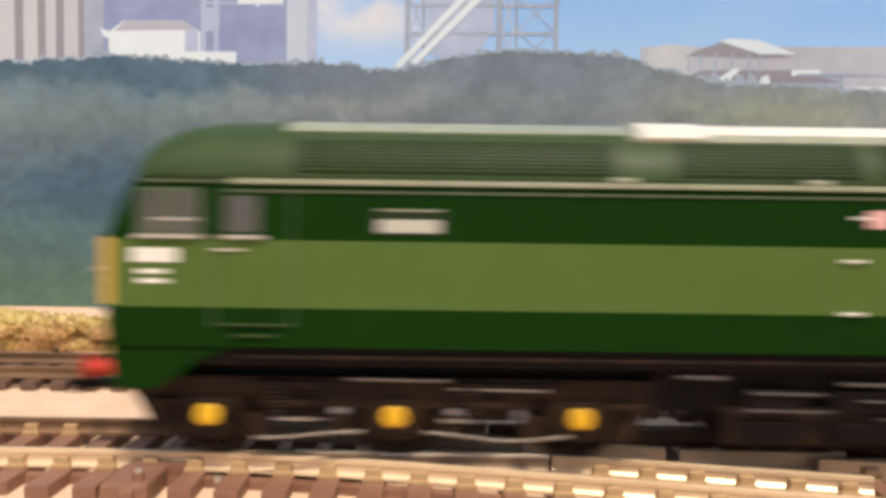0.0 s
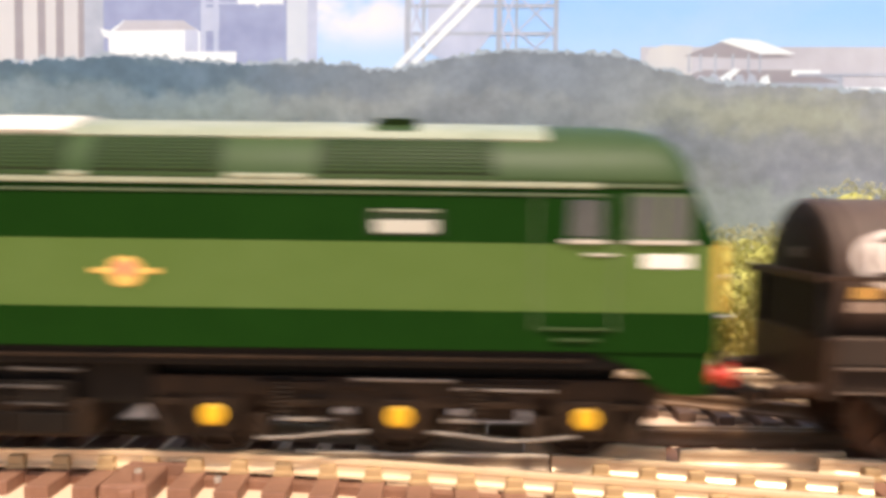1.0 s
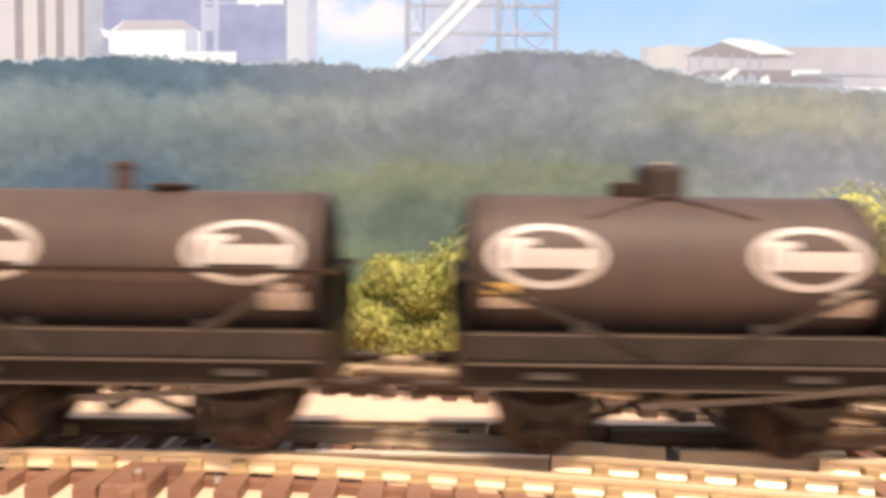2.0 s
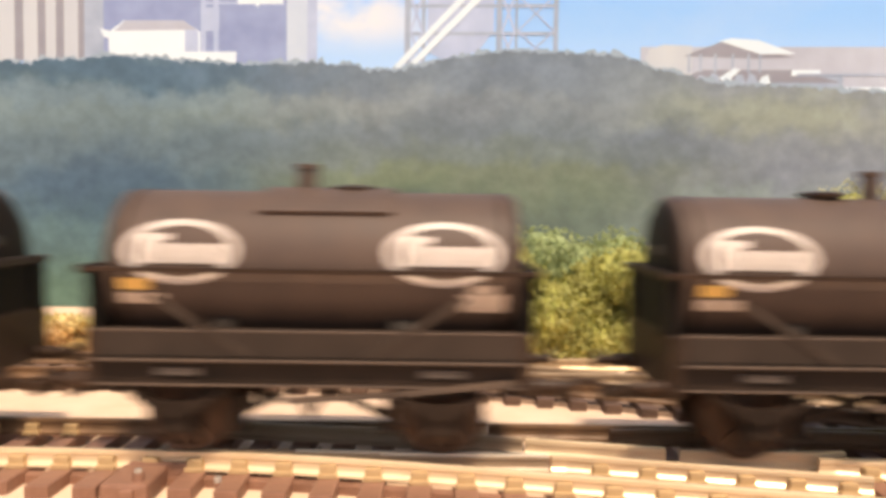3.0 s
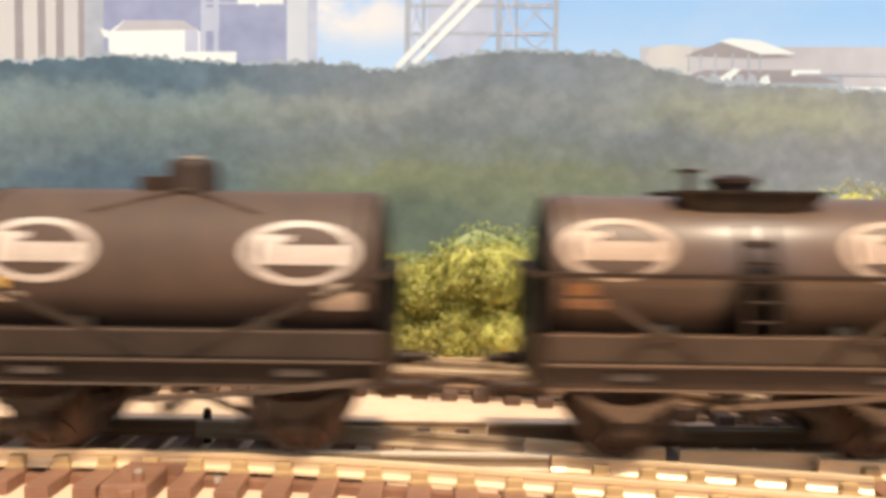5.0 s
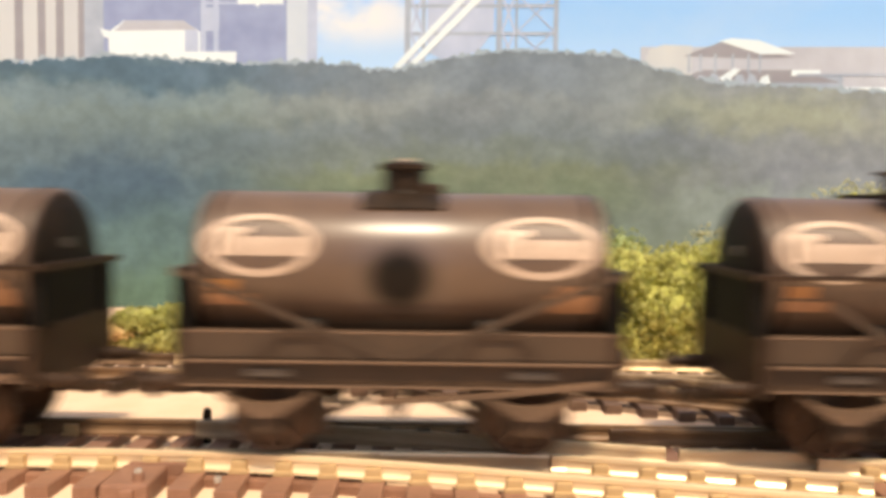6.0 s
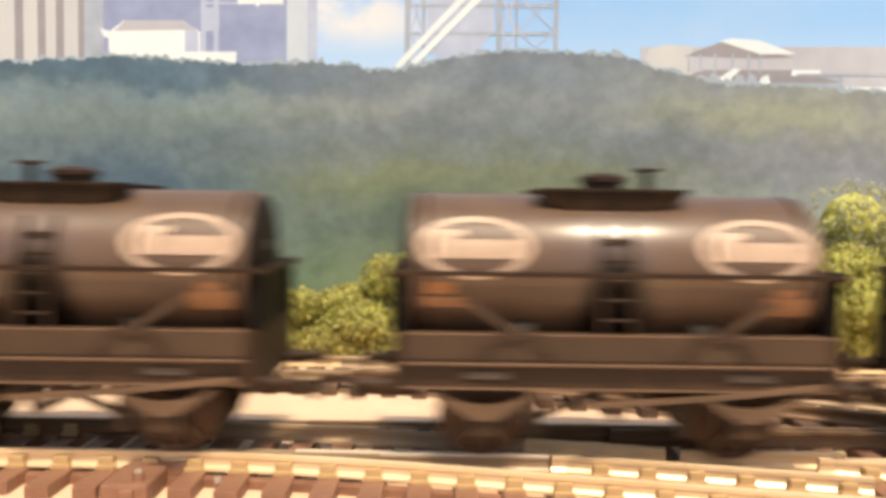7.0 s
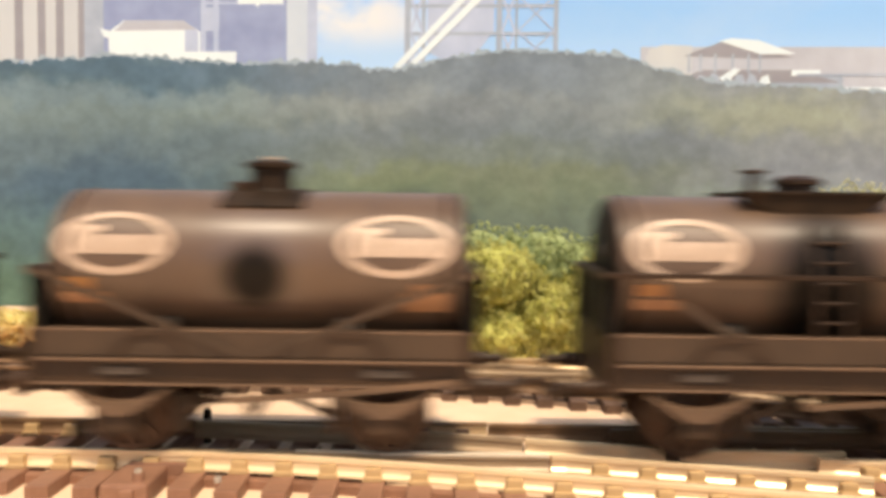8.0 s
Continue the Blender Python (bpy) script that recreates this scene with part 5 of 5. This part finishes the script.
BUSHES = [
    (-150, 108, 10, 34, 14, "leafstraw"), (-126, 106, 10.5, 30, 14, "leafstraw"), (-106, 107, 8.5, 24, 14, "leafstraw"), (-86, 107, 12, 24, 14, "leaf"), (-68, 106, 13, 24, 14, "leaf"),
    (-52, 106, 16, 26, 15, "leaf"), (-31, 107, 19, 26, 16, "leaf"), (-5, 108, 28, 24, 16, "leaf"), (19, 106, 33, 34, 16, "leaf"),
    (47, 107, 29, 30, 16, "leaf"), (72, 106, 34, 32, 16, "leaf"), (98, 106, 36, 34, 16, "leaf"), (126, 107, 34, 36, 16, "leaf"), (156, 108, 36, 38, 16, "leaf"),
    (0, 124, 33, 24, 14, "leafdark"), (24, 124, 38, 40, 14, "leafdark"), (58, 124, 38, 36, 14, "leafdark"),
    (90, 124, 39, 38, 14, "leafpale"), (120, 126, 42, 40, 14, "leafpale"), (156, 126, 52, 44, 14, "leafpale"),
]
for i, (cx, cy, top, w, dp, mt) in enumerate(BUSHES):
    leafy("bush", cx, cy, top, w, dp, M[mt], 7500, 40 + i, {"leaf": "yellow-green", "leafpale": "pale grey-green", "leafdark": "mid-green", "leafstraw": "straw-tinted"}[mt] + " leafy scale-model bush on the baseboard", 0.8 if mt == "leafstraw" else 1.25)

# ---- printed backscene ----
BY = 200.0


def sheet(bm, pts, y, t=0.5):
    """A thin printed cut-out with its front at depth y."""
    a = [bm.verts.new((x, y, z)) for x, z in pts]
    b = [bm.verts.new((x, y + t, z)) for x, z in pts]
    n = len(pts)
    bm.faces.new(a)
    bm.faces.new(b[::-1])
    for i in range(n):
        bm.faces.new((a[i], b[i], b[(i + 1) % n], a[(i + 1) % n]))
    return bm


backdrop = tagged(holder("backdrop"), "printed photographic backscene of hazy woods and a works under blue sky", "backdrop", kind="structure")
part("sky_board", box(bmesh.new(), -2000, 2000, BY, BY + 6, 0, 320), M["cloudsky"], backdrop, "printed blue sky with white cloud")


def px(x, y, depth=BY):
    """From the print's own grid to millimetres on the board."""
    k = (depth + 128.7) / 1358.0
    X = (x - 784) * k
    return X, 43.4 - (y - 374 - 0.01344 * (x - 784)) * k


def P(*pts):
    return [px(x, y) for x, y in pts]


def wood(name, tops, low, y, material, rough, label, seed):
    """A printed wood with an uneven tree line."""
    pts = []
    for i in range(len(tops) - 1):
        (xa, ya), (xb, yb) = tops[i], tops[i + 1]
        n = max(2, int((xb - xa) / 4))
        for k in range(n):
            u = k / n
            x = xa + (xb - xa) * u
            j = rough * (noise.noise(Vector((x * 0.03, seed, 0))) + 0.7 * noise.noise(Vector((x * 0.11, seed, 3))) + 0.45 * noise.noise(Vector((x * 0.37, seed, 7))))
            pts.append(px(x, ya + (yb - ya) * u - j))
    pts.append(px(*tops[-1]))
    pts += [px(tops[-1][0], low), px(tops[0][0], low)]
    part(name, sheet(bmesh.new(), pts, y, 0.1), material, backdrop, label)


def works(name, pts, y, material, label=""):
    return part(name, sheet(bmesh.new(), P(*pts), BY - (BY - y) * 0.12, 0.05), material, backdrop, label)


def slab(x0, y0, x1, y1):
    return [(x0, y0), (x1, y0), (x1, y1), (x0, y1)]


# silos and process blocks
works("process_block", slab(150, -160, 360, 130), BY - 1.0, M["pblue"], "blue-grey printed process block")
works("process_block", slab(365, -160, 520, 130), BY - 1.1, M["pblue"], "blue-grey printed process block")
works("process_block", slab(-220, -160, -40, 130), BY - 1.1, M["ppale"], "pale printed works")
for x in (356, 378):
    works("pipe_stack", slab(x, -160, x + 9, 112), BY - 1.5, M["ppale"], "pale printed pipe")
works("pale_tank", slab(362, 20, 388, 60), BY - 1.6, M["ppale"])
works("pale_roof", slab(420, 0, 500, 14), BY - 1.6, M["pwhite"])
for x in (512, 546):
    works("mast", slab(x, -160, x + 13, 118), BY - 1.3, M["ppale"], "pale printed mast")
works("process_block", slab(520, -160, 548, 118), BY - 1.2, M["ppale"])
works("silo_shade", slab(-70, -180, 152, 111), BY - 1.8, M["pshade"], "grey shade between the silos")
for x, w in ((-50, 40), (2, 35), (46, 31), (85, 24), (117, 31)):
    works("silo", slab(x, -180, x + w, 112), BY - 2.0, M["pconc"], "tall printed concrete silo")
    works("silo_shade", slab(x + w - 6, -180, x + w, 110), BY - 2.3, M["pshade"])
works("white_shed", [(195, 104), (195, 62), (222, 42), (325, 42), (355, 62), (355, 104)], BY - 2.6, M["pwhite"], "white printed shed")
works("shed_roof", [(205, 60), (224, 42), (325, 42), (350, 58)], BY - 2.8, M["ppink"])
works("low_shed", slab(300, 96, 418, 122), BY - 2.9, M["pwhite"], "low white printed shed")
works("shed_vent", [(180, 55), (196, 60), (198, 74), (186, 70)], BY - 2.7, M["pwhite"])
for x0, x1, y, h in ((365, 470, 10, 4),):
    works("pipe_run", slab(x0, y, x1, y + h), BY - 1.45, M["ppale"])
works("process_tower", slab(152, -160, 186, 112), BY - 1.5, M["pgrey"], "grey printed process tower")
works("pale_tower", slab(506, -160, 542, 112), BY - 1.55, M["proof"], "whitish printed tower")
for x, y0, y1, tone in ((430, -10, 14, "pwhite"), (452, -10, 18, "pwhite")):
    works("pipe_stack", slab(x, y0, x + 6, y1), BY - 1.75, M[tone])
works("shed_side", [(328, 104), (328, 44), (352, 62), (352, 104)], BY - 2.75, M["ppale"])
for x in (1208, 1228, 1254, 1284, 1312, 1332):
    works("canopy_post", slab(x, 100, x + 4, 132), BY - 2.0, M["pgrey"])
for k in range(7):
    x = 1200 + 22 * k
    works("yard_clutter", [(x, 152), (x + 6, 140 - 4 * (k % 3)), (x + 17, 136 + 3 * (k % 2)), (x + 22, 152)], BY - 2.35 - 0.01 * k, M["pgrey" if k % 3 else "pwhite"])
# lattice tower
for a, b in ((712, 722), (742, 748), (872, 882), (905, 909), (972, 980)):
    works("tower_leg", slab(a, -160, b, 118), BY - 1.4, M["pgrey"], "grey printed lattice leg")
for y in (-120, -60, 14, 62):
    works("tower_beam", slab(712, y, 980, y + 6), BY - 1.5, M["pgrey"])
for k in range(4):
    y = -120 + 60 * k
    for x0, x1 in ((720, 745), (880, 906), (908, 974)):
        works("lattice_brace", [(x0, y), (x0 + 4, y), (x1, y + 60), (x1 - 4, y + 60)], BY - 1.6, M["ppale"])
        works("lattice_brace", [(x1 - 4, y), (x1, y), (x0 + 4, y + 60), (x0, y + 60)], BY - 1.8, M["ppale"])
works("hopper", [(752, -40), (868, -40), (868, 60), (840, 96), (780, 110), (752, 96)], BY - 1.2, M["ppale"], "pale printed hopper house")
works("conveyor", [(682, 133), (697, 133), (882, -60), (866, -60)], BY - 2.4, M["pwhite"], "white printed inclined conveyor")
works("conveyor", [(704, 133), (719, 133), (912, -60), (894, -60)], BY - 2.7, M["pwhite"], "white printed inclined conveyor")
# hillside canopy and sheds
works("yard", slab(1180, 136, 1480, 168), BY - 1.3, M["pgrey"], "grey printed yard")
works("long_shed", slab(1125, 88, 1760, 176), BY - 1.2, M["ppink"], "pale pink printed shed")
works("shed_gable", [(1125, 130), (1140, 92), (1165, 84), (1215, 86), (1215, 140)], BY - 1.5, M["pconc"])
works("canopy_shade", [(1200, 104), (1268, 78), (1330, 92), (1392, 106), (1330, 108)], BY - 1.9, M["pshade"], "grey underside of printed canopy")
works("canopy_roof", [(1262, 78), (1282, 73), (1330, 76), (1396, 100), (1336, 101)], BY - 2.2, M["pwhite"], "white printed canopy roof")
works("low_roof", [(1190, 150), (1230, 128), (1390, 128), (1480, 150)], BY - 1.7, M["pshade"])
works("low_roof", [(1262, 142), (1290, 124), (1300, 128), (1276, 150)], BY - 2.1, M["pwhite"])
works("low_roof", slab(1390, 128, 1440, 138), BY - 2.1, M["pwhite"])
works("low_roof", slab(1400, 134, 1760, 139), BY - 2.2, M["pgrey"])
works("post", slab(1472, 138, 1480, 160), BY - 2.3, M["pgrey"])
works("pale_wall", slab(1478, 158, 1760, 172), BY - 2.3, M["pwhite"])
TREES = [(-1500, 110), (-400, 118), (0, 116), (120, 110), (200, 104), (310, 110), (420, 120), (560, 114), (690, 132), (800, 106), (900, 96), (1080, 102), (1170, 130), (1260, 152), (1400, 158), (1568, 168), (2200, 150), (3200, 160)]
wood("printed_haze", [(x, y - 5) for x, y in TREES], 300, BY - 0.36, M["phaze"], 11, "paler hazy treetops", 4)
wood("printed_woodland", TREES, 700, BY - 0.6, M["wood"], 9, "hazy printed wooded hillside", 1)

# ---- movement ----
SPEED = 143.5
SURGE = {2: -1.1, 8: 0.8}  # the train runs a little unevenly, by half seconds


def motions():
    for thing, x0 in TRAIN:
        walk(thing, [(k * 0.5, pose((x0 - SPEED * k * 0.5 + SURGE.get(k, 0.0)) / 1000, 0, 0)) for k in range(17)])
    for ob, x, r, z in WHEELS:
        per = math.degrees(SPEED / r)
        walk(ob, [(k / 15, pose(x / 1000, 0, z / 1000, 0, -per * k / 15, 0)) for k in range(121)])


motions()
